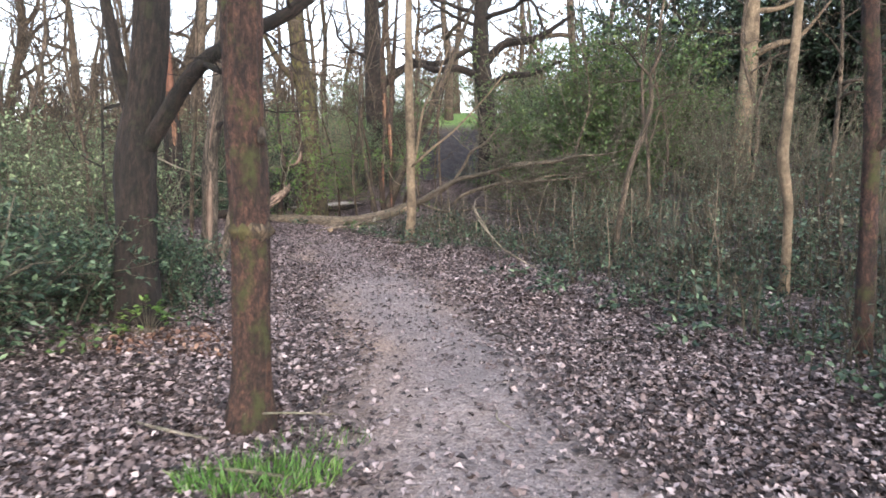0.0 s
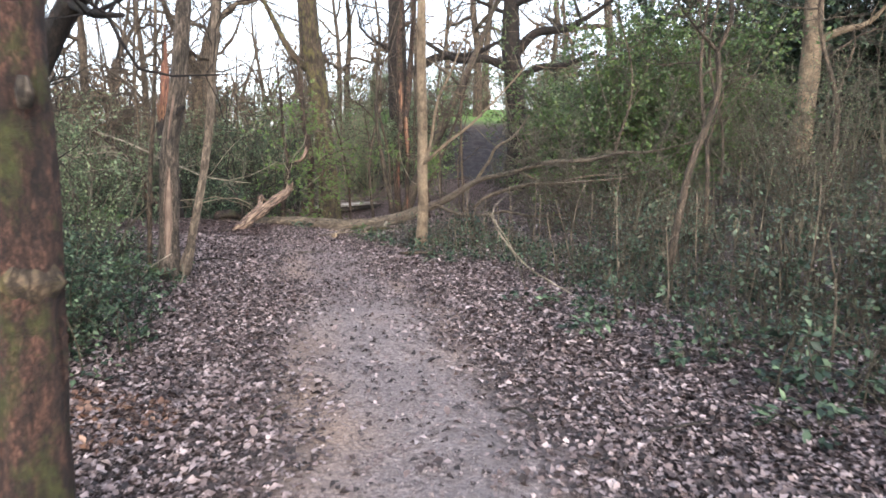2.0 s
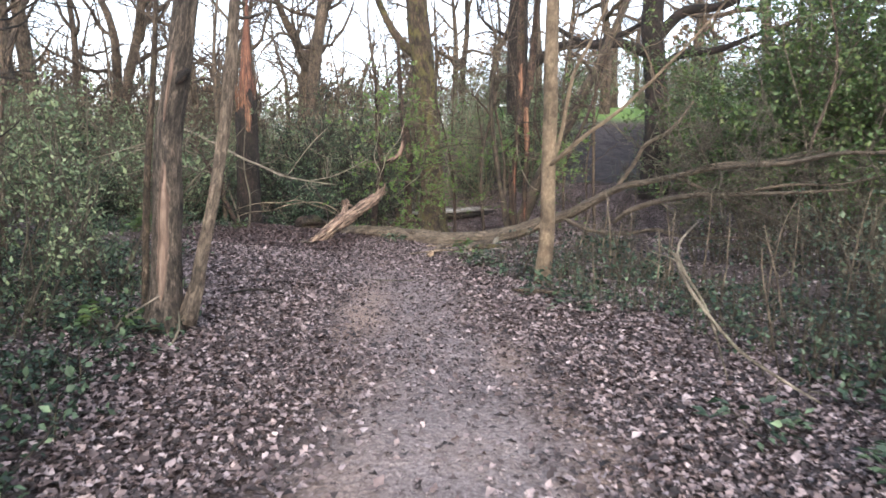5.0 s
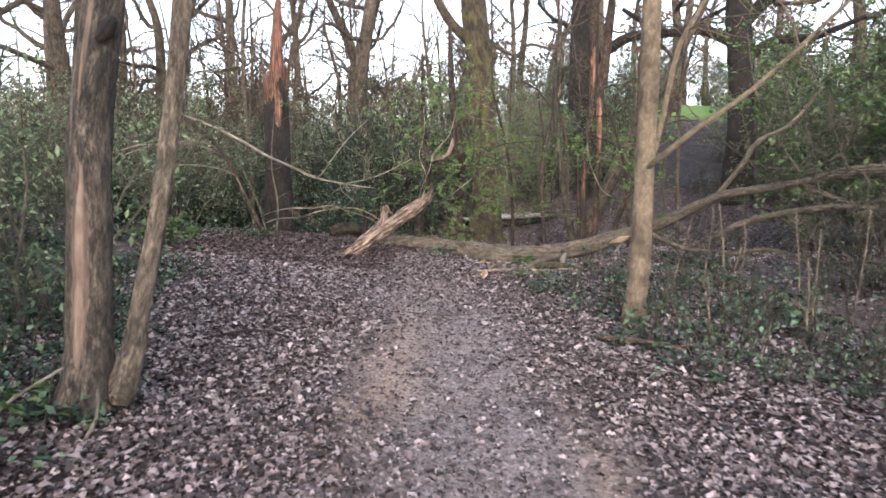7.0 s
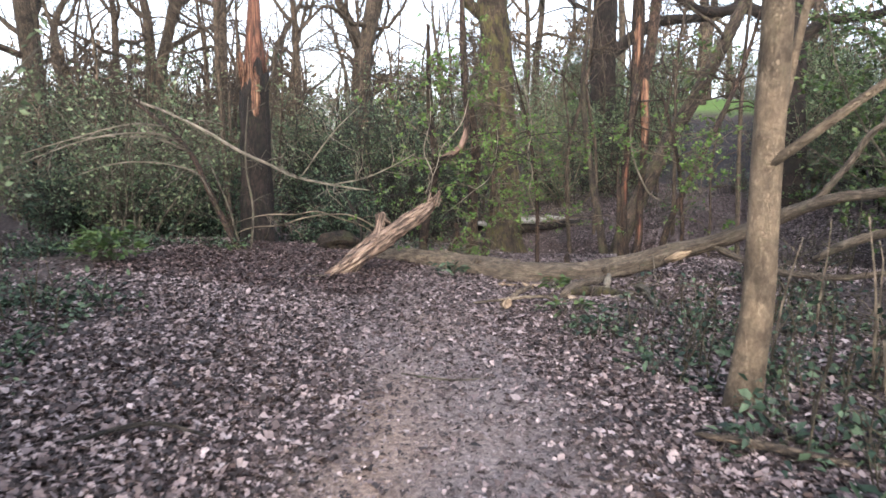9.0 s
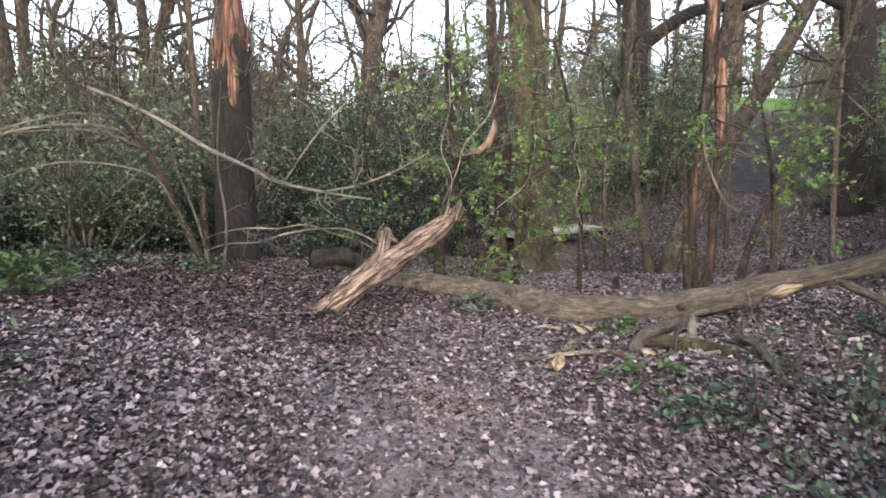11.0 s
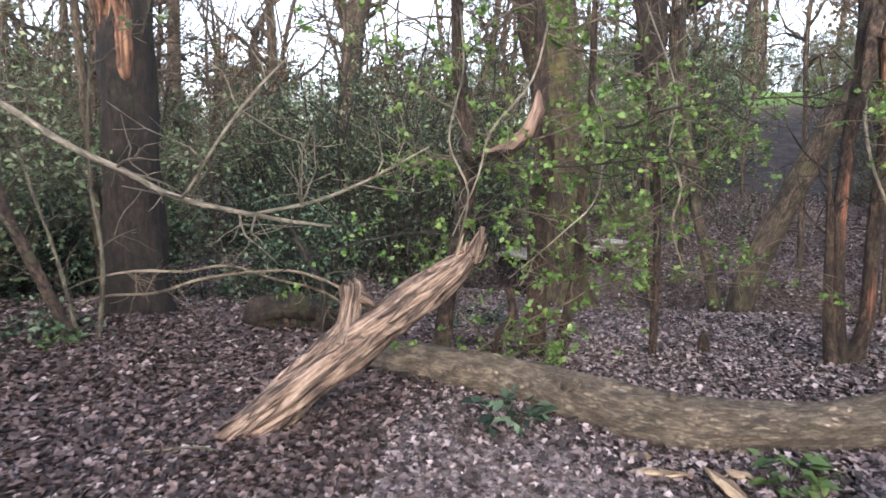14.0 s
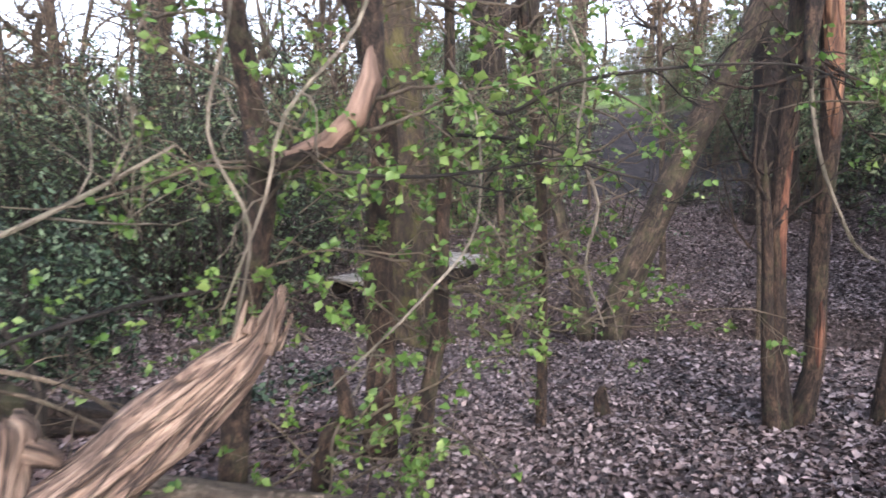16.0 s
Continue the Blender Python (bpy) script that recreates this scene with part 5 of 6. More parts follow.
tear.matrix_parent_inverse = Matrix.Translation(-Vector(tear.parent.location))
fresh_tree("hawthorn", "slender hawthorn sprays with fresh leaves over the stream path",
           [[(0.35, 20.6, gz(0.35, 20.6), 0.035), (0.32, 20.5, 0.6, 0.03), (0.25, 20.3, 1.3, 0.026), (0.1, 20.0, 2.0, 0.022), (-0.1, 19.7, 2.7, 0.012)]], 30, 1.15)
fresh_tree("hawthorn", "slender hawthorn sprays beside the split tree",
           [[(2.3, 19.6, gz(2.3, 19.6), 0.03), (2.25, 19.5, 0.7, 0.026), (2.1, 19.3, 1.5, 0.022), (1.8, 19.0, 2.3, 0.014)]], 20, 0.95)

# long dark sprays reaching out from the hawthorns
for pts in ([(-0.3, 19.9, 1.75, 0.012), (-0.1, 19.5, 1.62, 0.011), (0.1, 19.3, 1.72, 0.009), (0.5, 19.2, 1.78, 0.007), (1.0, 19.2, 1.8, 0.005), (1.35, 19.3, 1.72, 0.003)],
            [(-0.3, 19.9, 1.55, 0.011), (0.0, 19.4, 1.5, 0.009), (0.2, 19.2, 1.4, 0.007), (0.45, 19.1, 1.33, 0.004)],
            [(-0.95, 19.08, 1.4, 0.010), (-0.6, 18.9, 1.36, 0.008), (-0.3, 18.8, 1.38, 0.006), (0.1, 18.8, 1.45, 0.003)],
            [(-1.2, 19.5, 0.9, 0.010), (-1.5, 18.9, 0.92, 0.008), (-1.8, 18.5, 0.85, 0.006), (-2.1, 18.3, 0.72, 0.003)]):
    ob = stick(pts, TWIG_DARK, "long thin hawthorn spray with fresh leaves", "branch", "hawthorn_spray", 6, 0.1, (7, 0.3))
    q, _ = spline(pts, 0.05)
    hubs = leaf_points([q], 26, 0.09)
    pos = np.repeat(hubs, 4, 0) + rng.normal(0, 0.014, (len(hubs) * 4, 3))
    child("foliage", leaf_mesh("foliage", LEAF_FRESH, pos, rng.uniform(0.024, 0.05, len(pos)), None, 0.75, 0.2, 0.9), ob, "clusters of fresh green leaves", "stuff")

# pale hanging shoots
for pts in ([(0.05, 19.9, 2.5, 0.006), (0.2, 19.4, 1.85, 0.006), (0.16, 19.3, 1.5, 0.006), (0.24, 19.25, 1.25, 0.008), (0.2, 19.27, 1.0, 0.006), (0.28, 19.25, 0.75, 0.004)],
            [(-1.15, 19.05, 2.3, 0.005), (-1.1, 18.85, 1.9, 0.006), (-1.16, 18.75, 1.5, 0.006), (-1.04, 18.75, 1.2, 0.006), (-1.1, 18.75, 0.85, 0.004)],
            [(-0.62, 19.0, 2.2, 0.006), (-0.7, 18.85, 1.85, 0.007), (-0.92, 18.72, 1.55, 0.007), (-0.98, 18.7, 1.3, 0.006), (-1.12, 18.7, 0.95, 0.004)],
            [(-0.3, 19.9, 1.9, 0.006), (-0.25, 19.3, 1.6, 0.005), (-0.3, 18.9, 1.2, 0.005), (-0.5, 18.6, 1.0, 0.005), (-0.78, 18.5, 0.75, 0.003)]):
    stick(pts, TWIG_PALE, "pale bare shoot hanging from a hawthorn", "shoot", "hanging_shoot", 6, 0.1, (3, 0.25))
for pts in ([(1.66, 20.07, 2.4, 0.014), (1.57, 20.0, 1.97, 0.014), (1.585, 19.98, 1.66, 0.013), (1.67, 19.98, 1.36, 0.012), (1.87, 20.0, 1.0, 0.011), (2.05, 20.05, 0.9, 0.008)],):
    stick(pts, TWIG_PALE, "pale looping strip of bark hanging from the split tree", "bark strip", "bark_strip", 6, 0.1)

# arching hazel with pale branches over the log
haz = thing("hazel", (-3.75, 19.2, 0), "arching hazel with long pale bare branches", "shrub")

def hazel_branch(pts, mat, sub):
    q, rr = spline(pts, 0.1)
    s = Soup()
    s.tube(q, rr, 8, 0.1)
    tw = Soup()
    sprout(tw, q, rr, 2, sub + 2, 0.6, 4, 0.25, -0.02, 0.2)
    limb = child("branch", s.mesh("branch", mat), haz)
    child("twig_tangle", tw.mesh("twig_tangle", mat), limb, kind="stuff")


hazel_branch(*([(0, 0, -0.2, 0.05), (-0.5, 0, 0.73, 0.042), (-0.84, 0, 1.4, 0.036), (-1.34, 0, 1.86, 0.03), (-1.8, 0.1, 2.15, 0.024)], BARK_STEM, 6))
hazel_branch(*([(-1.78, 0.1, 2.14, 0.02), (-1.2, 0.05, 1.95, 0.022), (-0.6, 0.0, 1.7, 0.023), (-0.05, -0.1, 1.43, 0.022), (0.42, -0.15, 1.25, 0.02), (0.8, -0.2, 1.1, 0.018), (1.45, -0.3, 1.0, 0.014), (1.85, -0.3, 0.96, 0.008)], TWIG_PALE, 5))
hazel_branch(*([(1.3, -0.3, 1.01, 0.012), (1.77, -0.3, 1.12, 0.011), (2.13, -0.3, 1.28, 0.009), (2.45, -0.3, 1.46, 0.005)], TWIG_PALE, 5))
hazel_branch(*([(0.8, -0.2, 1.1, 0.011), (0.96, -0.4, 1.15, 0.011), (1.2, -0.5, 1.45, 0.010), (1.44, -0.5, 1.75, 0.008), (1.75, -0.5, 2.05, 0.004)], TWIG_PALE, 4))
hazel_branch(*([(-0.84, 0, 1.4, 0.018), (-1.2, -0.2, 1.57, 0.014), (-1.7, -0.2, 1.6, 0.010), (-2.4, -0.2, 1.55, 0.006)], TWIG_PALE, 4))
hazel_branch(*([(-0.84, 0, 1.4, 0.016), (-0.92, -0.6, 1.62, 0.014), (-1.2, -1.2, 1.6, 0.012), (-1.7, -1.4, 1.45, 0.010), (-2.45, -1.7, 1.1, 0.005)], TWIG_PALE, 5))
hazel_branch(*([(-1.2, 0.0, 1.75, 0.014), (-1.3, -0.7, 1.75, 0.012), (-1.8, -1.1, 1.55, 0.010), (-2.7, -1.3, 1.25, 0.005)], TWIG_PALE, 5))
hazel_branch(*([(-0.5, 0, 0.75, 0.014), (-0.6, -0.4, 1.15, 0.012), (-1.3, -0.8, 1.25, 0.010), (-2.1, -1.0, 1.0, 0.005)], TWIG_PALE, 4))
hazel_branch(*([(0.03, 0.02, -0.1, 0.02), (0.05, 0.1, 0.6, 0.016), (-0.1, 0.2, 1.3, 0.012), (-0.05, 0.2, 2.2, 0.006)], TWIG, 3))
hazel_branch(*([(-0.06, 0.0, -0.1, 0.018), (-0.3, 0.1, 0.6, 0.014), (-0.7, 0.3, 1.3, 0.010), (-0.9, 0.4, 2.0, 0.006)], TWIG, 3))
for pts in ([(-4.2, 19.45, 0.30, 0.006), (-3.85, 19.35, 0.46, 0.010), (-3.45, 19.3, 0.55, 0.012), (-3.1, 19.32, 0.56, 0.013), (-2.75, 19.3, 0.62, 0.013), (-2.45, 19.4, 0.52, 0.013), (-2.15, 19.6, 0.4, 0.012), (-1.85, 19.85, 0.12, 0.012)],
            [(-4.05, 19.35, 0.22, 0.006), (-3.7, 19.28, 0.36, 0.011), (-3.3, 19.3, 0.40, 0.013), (-2.95, 19.26, 0.52, 0.014), (-2.6, 19.3, 0.58, 0.014), (-2.3, 19.5, 0.56, 0.014), (-2.0, 19.8, 0.35, 0.013), (-1.75, 20.0, 0.05, 0.013)]):
    stick([(a, b, c, 0.75 * d) for a, b, c, d in pts], TWIG_TAN, "pale dead branch lying over a rotten log", "branch", "dead_branch", 8, 0.5, (9, 0.4))
stick([(-2.35, 20.1, -0.1, 0.026), (-2.3, 20.05, 0.3, 0.024), (-2.42, 20.0, 0.6, 0.02), (-2.6, 20.0, 0.9, 0.012)], TWIG_DARK, "dark dead stem standing by a rotten log", "branch", "dead_branch", 8, 0.15, (4, 0.4))
stick([(-2.98, 20.15, 0.0, 0.08), (-2.92, 20.2, 0.02, 0.13), (-2.75, 20.26, 0.05, 0.125), (-2.55, 20.35, 0.02, 0.14), (-2.3, 20.42, 0.0, 0.1), (-2.05, 20.5, -0.03, 0.09), (-1.9, 20.54, -0.04, 0.03)], WOOD_ROTTEN, "dark rotten log behind the broken log", "log", "rotten_log", 24, 1.1)

# ---------------------------------------------------------------- sticks, chips, stumps
for pts, mat, sub in (
        ([(-0.28, 16.76, -0.05, 0.01), (0.03, 16.87, -0.02, 0.016), (0.25, 16.96, 0.0, 0.018), (0.46, 17.03, 0.0, 0.016), (0.61, 16.93, -0.02, 0.012), (1.1, 17.16, 0.0, 0.007)], TWIG_TAN, (5, 0.25)),
        ([(0.1, 17.04, -0.04, 0.03), (0.17, 17.12, 0.02, 0.032), (0.28, 17.31, 0.04, 0.024)], BARK_LOG, (2, 0.2)),
        ([(0.64, 17.22, -0.03, 0.05), (0.73, 17.45, 0.03, 0.05), (0.89, 17.66, 0.06, 0.045), (1.17, 18.05, 0.06, 0.032)], BARK_LOG, (2, 0.2)),
        ([(0.72, 17.35, 0.0, 0.03), (0.85, 17.3, 0.03, 0.052), (1.03, 17.23, 0.04, 0.056), (1.21, 17.14, 0.04, 0.055), (1.35, 16.95, 0.02, 0.05), (1.5, 16.6, 0.0, 0.04)], BARK_MOSS, (3, 0.3)),
        ([(1.1, 17.36, 0.0, 0.036), (1.12, 17.5, 0.1, 0.036), (1.16, 17.77, 0.14, 0.03)], TWIG_PALE, (2, 0.15)),
        ):
    stick(pts, mat, "dead stick lying among fallen leaves", "stick", "stick", 8, 0.15, sub)
for pts, mat, sub in (
        ([(1.5, 17.85, 0.0, 0.034), (1.47, 17.5, 0.09, 0.036), (1.43, 17.27, 0.08, 0.034), (1.4, 17.0, 0.02, 0.02)], BARK_MOSS, (3, 0.25)),
        ([(1.2, 17.63, 0.0, 0.02), (1.45, 17.7, 0.06, 0.022), (1.69, 17.77, 0.06, 0.02), (2.1, 17.7, 0.04, 0.012)], TWIG_TAN, (4, 0.25)),
        ([(1.45, 17.7, 0.02, 0.03), (1.43, 17.2, 0.12, 0.035), (1.46, 16.9, 0.14, 0.03), (1.5, 16.3, 0.03, 0.02)], TWIG, (3, 0.3)),
        ([(1.0, 17.0, 0.0, 0.02), (1.4, 17.1, 0.06, 0.02), (1.9, 17.3, 0.05, 0.012)], TWIG_PALE, (3, 0.25)),
        ([(1.3, 16.6, 0.0, 0.015), (1.7, 16.8, 0.07, 0.015), (2.2, 16.7, 0.03, 0.01)], TWIG, (3, 0.25)),
        ):
    stick(pts, mat, "dead stick lying among fallen leaves", "stick", "stick", 8, 0.15, sub)
for pts, mat, sub in (
        ([(1.43, 6.2, -0.06, 0.008), (1.52, 6.18, -0.03, 0.010), (1.61, 6.0, -0.05, 0.006)], TWIG_DARK, None),
        ([(2.19, 5.73, -0.03, 0.008), (2.4, 5.75, -0.01, 0.009), (2.59, 5.81, -0.01, 0.006)], TWIG_DARK, None),
        ([(2.45, 4.88, -0.02, 0.010), (2.79, 4.82, 0.0, 0.010)], TWIG_DARK, None),
        ([(-1.75, 5.34, 0.0, 0.010), (-1.5, 5.45, 0.01, 0.012), (-1.2, 5.5, 0.0, 0.008)], TWIG_PALE, (2, 0.12)),
        ([(-1.13, 4.25, 0.0, 0.009), (-0.9, 4.05, 0.01, 0.010), (-0.67, 3.92, 0.0, 0.008)], TWIG_PALE, None),
        ):
    stick(pts, mat, "dead stick lying among fallen leaves", "stick", "stick", 8, 0.15, sub)
for pts, mat, sub in (
        ([(-0.6, 3.55, -0.01, 0.008), (-0.32, 3.41, 0.0, 0.009), (-0.08, 3.4, -0.05, 0.006)], TWIG, None),
        ([(-0.5, 4.15, 0.05, 0.007), (-0.2, 4.2, 0.02, 0.007), (0.05, 4.3, -0.04, 0.004)], TWIG_PALE, (2, 0.15)),
        ([(-0.25, 5.9, -0.07, 0.006), (0.0, 6.3, -0.05, 0.006), (0.1, 6.6, -0.07, 0.004)], TWIG, None),
        ([(1.05, 4.3, -0.07, 0.005), (1.0, 4.1, -0.05, 0.006), (1.07, 3.95, -0.07, 0.004)], TWIG_PALE, None),
        ([(2.04, 9.95, 0.9, 0.010), (2.1, 9.9, 0.74, 0.011), (2.2, 9.85, 0.58, 0.012), (2.43, 9.8, 0.32, 0.011), (2.7, 9.8, 0.14, 0.010), (2.95, 9.75, 0.0, 0.008)], TWIG_PALE, (3, 0.3)),
        ):
    stick(pts, mat, "dead stick lying among fallen leaves", "stick", "stick", 8, 0.15, sub)
for pts, mat, sub in (
        ([(2.5, 10.1, 0.0, 0.006), (2.3, 10.0, 0.5, 0.007), (2.06, 9.95, 0.9, 0.008), (2.3, 10.3, 1.1, 0.005)], TWIG_PALE, (2, 0.3)),
        ([(1.9, 13.05, 0.02, 0.02), (1.5, 13.15, 0.05, 0.024), (1.2, 13.3, 0.03, 0.015)], BARK_FAR, (3, 0.25)),
        ([(-2.0, 10.45, 0.0, 0.008), (-1.85, 10.4, 0.22, 0.009), (-1.6, 10.5, 0.4, 0.006)], TWIG_PALE, None),
        ([(-1.55, 10.55, 0.0, 0.010), (-1.5, 10.6, 0.12, 0.010), (-1.52, 10.65, 0.25, 0.008)], TWIG_PALE, None),
        ([(1.15, 20.1, -0.22, 0.035), (1.3, 20.2, -0.17, 0.035), (1.45, 20.3, -0.2, 0.025)], TWIG_PALE, None),
        ):
    stick(pts, mat, "dead stick lying among fallen leaves", "stick", "stick", 8, 0.15, sub)
for pts, mat, sub in (
        ([(1.85, 19.7, -0.1, 0.022), (1.95, 19.6, 0.12, 0.02), (2.12, 19.5, 0.32, 0.012)], TWIG_PALE, (2, 0.2)),
        ([(-2.6, 17.6, -0.03, 0.006), (-2.2, 17.75, -0.02, 0.007), (-1.9, 17.7, -0.06, 0.004)], TWIG, None),
        ([(-0.55, 14.3, -0.07, 0.006), (-0.2, 14.2, -0.06, 0.007), (0.1, 14.35, -0.07, 0.004)], TWIG, None),
        ([(-1.9, 12.6, 0.0, 0.012), (-1.6, 12.9, 0.02, 0.013), (-1.3, 12.9, -0.02, 0.008)], TWIG_DARK, None),
        ):
    stick(pts, mat, "dead stick lying among fallen leaves", "stick", "stick", 8, 0.15, sub)
for _ in range(22):
    x, y = rng.uniform(0.75, 2.4), rng.uniform(16.2, 17.9)
    q, rr = wander((x, y, gz(x, y) + 0.02), (rng.normal(0, 1), rng.normal(0, 0.7), 0.04), rng.uniform(0.35, 0.9), rng.uniform(0.006, 0.016), 0.004, 0.18, 0, 6)
    q[:, 2] = np.maximum(height(q[:, 0], q[:, 1]) + 0.012, q[:, 2])
    s = Soup()
    s.tube(q, rr, 6, 0.2, seed=float(x))
    tw = Soup()
    sprout(tw, q, rr, 1, 3, 0.22, 4, 0.25, 0.05)
    skin = [TWIG_PALE, TWIG, BARK_LOG, TWIG_TAN][int(rng.integers(4))]
    ob = tagged(new("stick", s.mesh("stick", skin)), "dead stick in a pile of broken branches", "stick", "broken sticks")
    child("twig_tangle", tw.mesh("twig_tangle", skin), ob, kind="stuff")
for x, y, l, turn, tip in ((0.25, 17.8, 0.34, 118, 10), (-0.01, 17.97, 0.3, -8, 4), (0.06, 16.82, 0.22, 85, 24), (0.72, 17.14, 0.16, 125, 12), (0.36, 18.0, 0.15, 150, 5), (-0.08, 18.17, 0.12, -20, 6), (1.1, 17.6, 0.16, 40, 10), (0.28, 17.9, 0.1, 60, 3)):
    s = Soup()
    pts = np.linspace(-l / 2, l / 2, 7)
    s.tube([(p, 0.012 * noise.noise((p * 30, x * 9, 0)), 0.01 * noise.noise((p * 20, y, 4))) for p in pts], [0.008, 0.034, 0.05, 0.046, 0.04, 0.026, 0.005], 9, 0.7, seed=x * 5)
    ob = new("wood_chip", s.mesh("wood_chip", WOOD_FRESH))
    ob.matrix_basis = pose(x, y, gz(x, y) + 0.025 + 0.5 * l * math.sin(radians(tip)), 0, -tip, turn) @ Matrix.Diagonal((1, 1.1, 0.28, 1))
    tagged(ob, "pale fresh splinter of wood by the fallen trunk", "wood chip", "wood chips")
for x, y, h, r in ((0.81, 20.87, 0.2, 0.055), (1.95, 14.5, 0.12, 0.05)):
    s = Soup()
    s.tube([(0, 0, -0.08), (0.01, 0, 0.03), (0.0, 0.01, h * 0.7), (0.01, 0.01, h)], [r * 1.4, r, r * 0.8, r * 0.35], 12, 0.3)
    ob = new("stump", s.mesh("stump", BARK_STEM))
    ob.location = (x, y, gz(x, y))
    tagged(ob, "small jagged stump among dead leaves", "stump")
for x, y, h in ((2.49, 14.3, 1.15), (2.52, 14.35, 0.8), (3.37, 14.9, 1.1), (3.0, 13.6, 1.0), (2.9, 15.2, 0.9), (2.2, 15.3, 0.9), (3.9, 13.0, 1.2), (3.5, 11.6, 1.0), (4.2, 12.0, 1.3), (2.7, 12.9, 0.8), (3.2, 12.4, 1.0), (2.6, 15.6, 1.0), (3.6, 14.2, 1.2), (2.1, 13.2, 0.6), (4.4, 13.6, 1.1), (3.1, 10.8, 0.9), (3.6, 10.0, 1.1), (4.0, 8.9, 1.2), (3.4, 8.2, 0.9), (4.5, 7.9, 1.3), (3.9, 6.6, 1.0)):
    q, rr = wander((x, y, gz(x, y) - 0.03), (rng.normal(0, 0.08), rng.normal(0, 0.08), 1), h, 0.012, 0.006, 0.06, 0, 6)
    s = Soup()
    s.tube(q, rr, 6, 0.1)
    sprout(s, q, rr, 1, 5, 0.32, 4, 0.2, 0)
    tagged(new("dead_stalk", s.mesh("dead_stalk", TWIG_TAN)), "upright dry beige stalk in the brambles", "stalk", "dead stalks")

# ---------------------------------------------------------------- low plants


def leafy_plant(x, y, count, spread_, tall, size, mat, label, category="plant", name="ground_plant", ratio=0.5):
    s = Soup()
    t = thing(name, (x, y, gz(x, y)), label, category)
    pos, ax = [], []
    for _ in range(count):
        a, f = rng.uniform(0, 6.28), math.sqrt(rng.uniform(0, 1))
        tip = np.array([spread_ * f * math.cos(a), spread_ * f * math.sin(a), tall * (1 - 0.6 * f * f) * rng.uniform(0.6, 1.1)])
        s.tube([(0.25 * tip[0], 0.25 * tip[1], -0.02), (0.6 * tip[0], 0.6 * tip[1], tip[2] * 0.7), tuple(tip)], [0.004, 0.003, 0.002], 3, close=False)
        for _ in range(3):
            pos.append(tip + rng.normal(0, size * 0.3, 3))
            ax.append((math.cos(a), math.sin(a), -0.1))
    pos = np.array(pos)
    pos[:, 2] = np.maximum(pos[:, 2], 0.015)
    child("stalk_tangle", s.mesh("stalk_tangle", TWIG), t, kind="stuff")
    child("foliage", leaf_mesh("foliage", mat, pos, size * rng.uniform(0.7, 1.25, len(pos)), None, ratio, 0.25, 0.35, np.array(ax)), t, kind="stuff")


leafy_plant(0.55, 17.93, 16, 0.16, 0.14, 0.10, LEAF_GREEN, "small bright green fern beside the fallen trunk")
leafy_plant(0.69, 16.48, 16, 0.24, 0.14, 0.09, LEAF_GREEN, "low leafy weed among dead leaves")
leafy_plant(-0.77, 18.45, 18, 0.2, 0.16, 0.10, LEAF_BLUE, "dark green leafy weed under the fallen trunk")
leafy_plant(-3.79, 18.98, 9, 0.12, 0.16, 0.08, LEAF_GREEN, "small green ivy sprig on the ground")
leafy_plant(-4.79, 17.5, 75, 0.42, 0.42, 0.13, LEAF_GREEN, "bright green leafy plant on the verge")
leafy_plant(-1.55, 6.35, 26, 0.2, 0.34, 0.07, LEAF_FRESH, "yellow-green leafy sprig beside the shrub")
leafy_plant(-1.9, 5.9, 20, 0.25, 0.2, 0.07, LEAF_GREEN, "small green weed at the verge")
leafy_plant(-2.0, 10.5, 24, 0.25, 0.3, 0.08, LEAF_GREEN, "green weed at the foot of a tree")
leafy_plant(-3.0, 5.0, 18, 0.25, 0.15, 0.08, LEAF_BLUE, "low dark weed among dead leaves")
for x, y in ((2.6, 7.9), (3.0, 7.0), (2.9, 8.6), (3.5, 6.3), (2.4, 9.3), (3.1, 5.6), (1.5, 13.2), (1.2, 14.6), (1.8, 12.4), (0.9, 15.8)):
    leafy_plant(x, y, 20, 0.26, 0.16, 0.085, LEAF_BLUE, "low bluish-green bramble shoot at the verge")


def grass_tuft(x, y, n, r, size):
    a, f = rng.uniform(0, 6.28, n), np.sqrt(rng.uniform(0, 1, n)) * r
    px, py = x + 1.35 * f * np.cos(a), y + 0.8 * f * np.sin(a)
    pos = np.column_stack([px, py, height(px, py) - 0.005])
    ax = np.column_stack([np.cos(a) * 0.35, np.sin(a) * 0.35, np.ones(n)])
    ob = new("grass_tuft", leaf_mesh("grass_tuft", GRASS, pos, size * rng.uniform(0.5, 1.2, n), rng.normal(0, 1, (n, 3)) * (1, 1, 0.1), 0.07, 0.1, 0.2, ax))
    tagged(ob, "tuft of green grass at the foot of a tree", "grass", kind="stuff")


grass_tuft(-0.36, 3.48, 700, 0.3, 0.13)
grass_tuft(-0.1, 3.95, 120, 0.25, 0.09)

# footbridge over the ditch
bridge = thing("footbridge", (-0.8, 25.55, -0.04), "small weathered plank footbridge over a ditch", "footbridge", turn=-40)
for side in (-0.32, 0.32):
    s = Soup()
    s.tube([(side, -0.2, -0.12), (side, 1.5, -0.10), (side, 3.0, -0.06)], [0.08, 0.08, 0.08], 8, 0.05)
    child("beam", s.mesh("beam", WOOD_ROTTEN), bridge)
bm = bmesh.new()
bmesh.ops.create_cube(bm, size=1)
bmesh.ops.scale(bm, vec=(0.8, 0.17, 0.05), verts=bm.verts)
bmesh.ops.bevel(bm, geom=bm.edges[:], offset=0.008, segments=1, affect='EDGES')
board = bpy.data.meshes.new("plank")
bm.to_mesh(board)
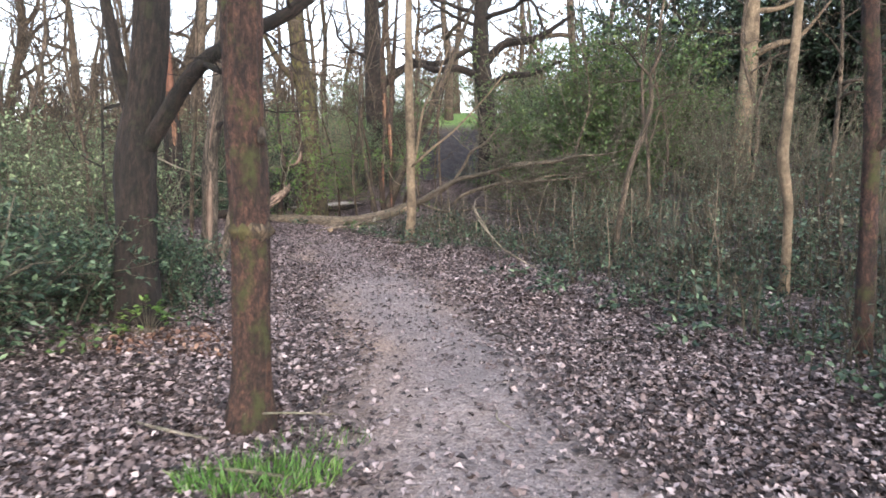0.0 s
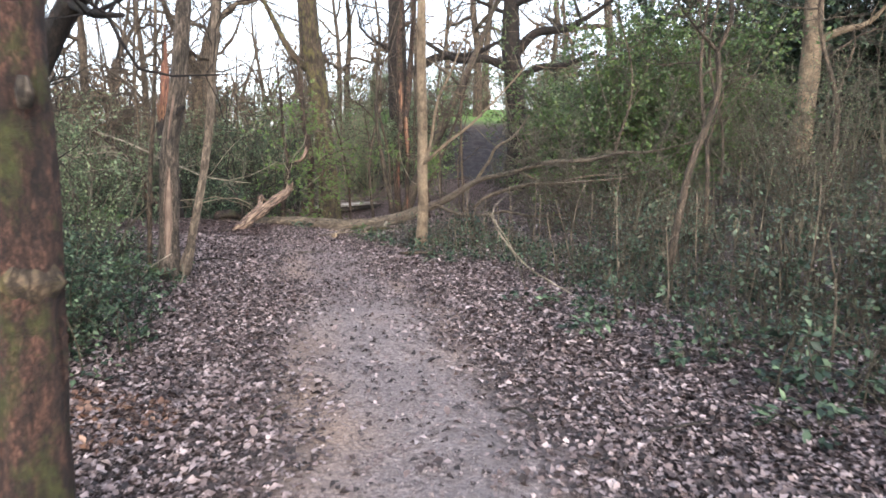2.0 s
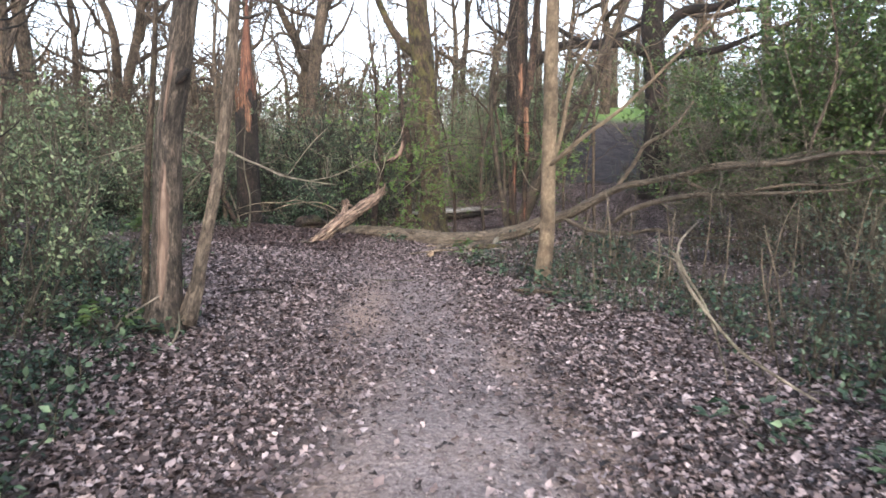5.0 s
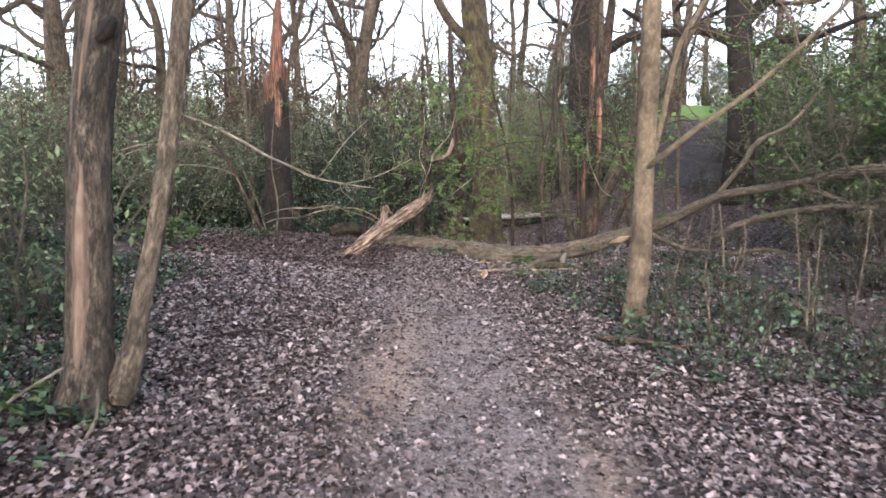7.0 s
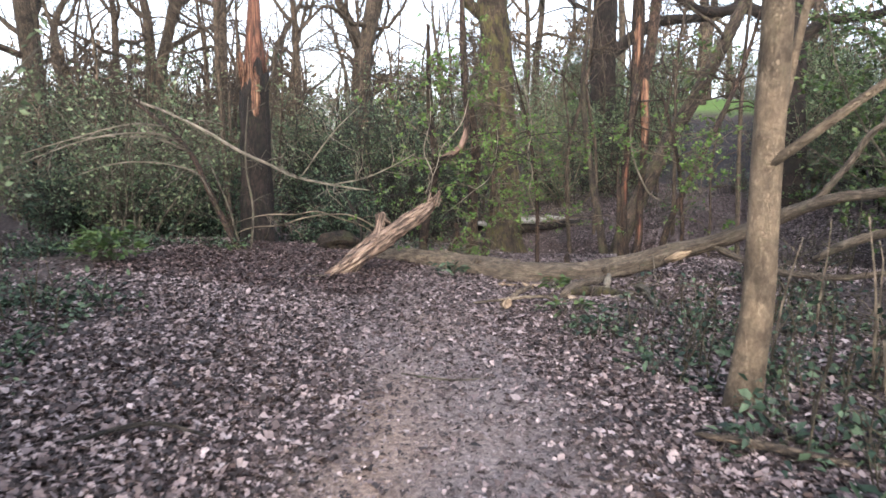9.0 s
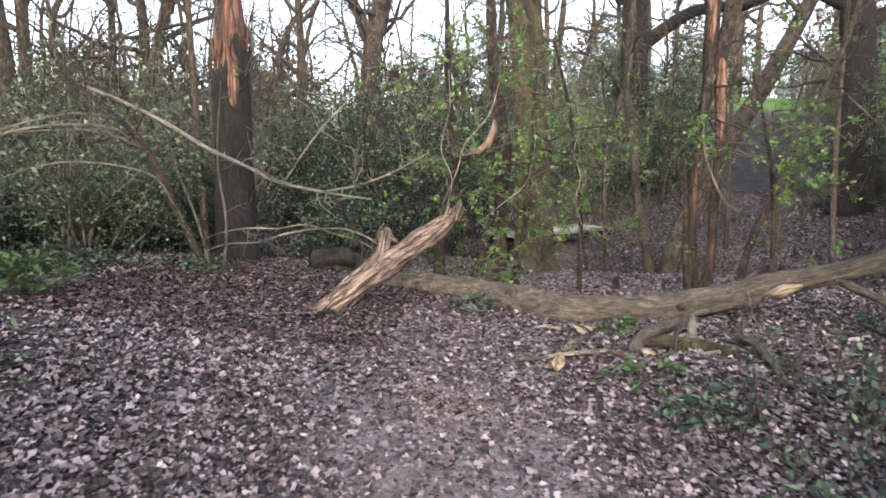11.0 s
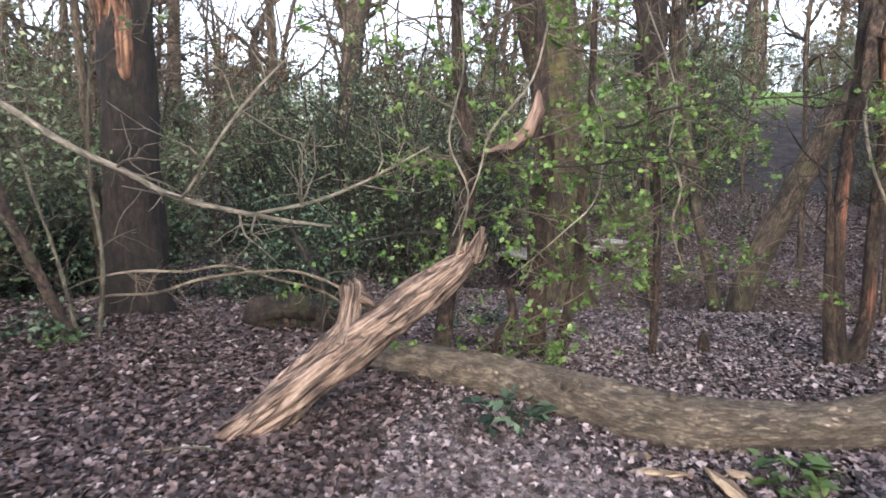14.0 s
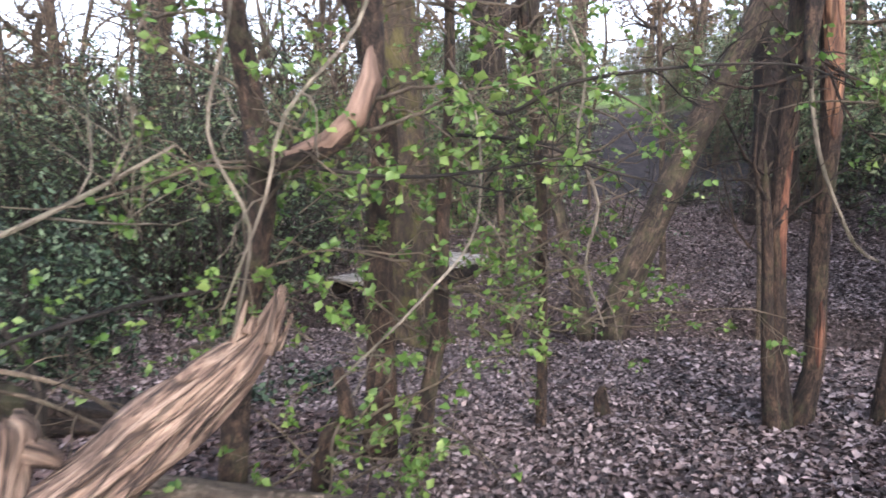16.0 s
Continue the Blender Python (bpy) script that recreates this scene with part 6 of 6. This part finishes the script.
bm.free()
at = board.attributes.new("along", 'FLOAT_VECTOR', 'POINT')
at.data.foreach_set("vector", np.array([(v.co.y, v.co.z, v.co.x) for v in board.vertices], np.float32).ravel())
board.materials.append(PLANK_WOOD)
for k in range(15):
    ob = child("plank", board, bridge)
    ob.matrix_basis = pose(rng.normal(0, 0.02), -0.2 + 0.195 * k, 0.0 + 0.004 * k + rng.normal(0, 0.006), rng.normal(0, 1), rng.normal(0, 0.6), rng.normal(0, 1.5))

# ---------------------------------------------------------------- leaf litter


def litter(n, x0, x1, y0, y1, lo, hi, mat, name, label, on_path, plain=False, lobed=False, lift=0.0):
    y = rng.uniform(y0, y1, n)
    x = rng.uniform(x0, x1, n) + np.interp(y, MIDDLE[:, 1], MIDDLE[:, 0])
    side = np.abs(path_side(x, y) + 0.15 * np.sin(1.7 * y))
    edge = smooth(0.3, 1.4, side)
    share = on_path + (1 - on_path) * np.maximum(edge, 0.4 * smooth(14, 17, y) + 0.25 * smooth(18.4, 19.5, y))
    share = share * (1 - 0.45 * sandy_streak(x, y))
    in_ditch = np.abs(y - (24.9 - 0.45 * x + 0.3 * np.sin(x * 0.5))) < 0.5
    keep = (rng.uniform(0, 1, n) < share) & (~in_ditch | (rng.uniform(0, 1, n) < 0.15))
    x, y = x[keep], y[keep]
    pos = np.column_stack([x, y, height(x, y) + lift + 0.010 + rng.uniform(0, 0.02, len(x))])
    ob = new(name, leaf_mesh(name, mat, pos, rng.uniform(lo, hi, len(x)), None, 0.72, 0.3, 0.24, None, plain, lobed))
    tagged(ob, label, "leaves", kind="stuff")


litter(112000, -2.7, 2.7, 1.5, 19.5, 0.028, 0.072, LITTER, "dead_leaves", "carpet of curled brown and grey dead leaves", 0.05, False, True)
litter(100000, -3.9, 3.9, 1.5, 19.5, 0.025, 0.065, LITTER, "dead_leaves", "broken brown dead leaves under the top layer", 0.09, True)
litter(170000, -6.5, 7.5, 18.5, 33, 0.028, 0.062, LITTER, "dead_leaves", "carpet of brown dead leaves beyond the fallen trunk", 0.6, True)
litter(52000, -9, 9, 3, 30, 0.04, 0.085, LITTER, "dead_leaves", "dead leaves under the trees", 0.2, True)
litter(52000, -1.6, 1.6, 1.5, 19, 0.008, 0.024, CRUMBS, "leaf_crumbs", "crumbled leaf fragments on the trodden path", 1.0, True)
litter(40000, -4, 5, 18.7, 24.5, 0.018, 0.042, CRUMBS, "leaf_crumbs", "broken pale leaves beyond the fallen trunk", 1.0, True)
litter(16000, 2, 7, 24, 31, 0.03, 0.06, CRUMBS, "leaf_crumbs", "broken pale leaves on the slope by the stream", 1.0, True)
litter(26000, -1.4, 1.4, 9.5, 19, 0.016, 0.04, LITTER, "dead_leaves", "trampled dead leaves on the path before the log", 0.75, True)
# top layer of darkened leaves paints in the shade left of the log
litter(17000, -3.8, -0.5, 16.9, 21.0, 0.03, 0.07, LITTER_DARK, "dead_leaves", "red-brown dead leaves beside the broken log, coloured darker for the shade there", 1.0, lift=0.014)
n_ = 650
a_ = rng.uniform(0, 6.28, n_)
f_ = np.sqrt(rng.uniform(0, 1, n_))
px_, py_ = -1.25 + 0.75 * f_ * np.cos(a_), 6.15 + 0.5 * f_ * np.sin(a_)
tagged(new("rusty_leaves", leaf_mesh("rusty_leaves", LITTER_RUST, np.column_stack([px_, py_, height(px_, py_) + 0.025]), rng.uniform(0.03, 0.08, n_), None, 0.6, 0.3, 0.4)), "drift of rust-red dead leaves below the shrub", "leaves", kind="stuff")
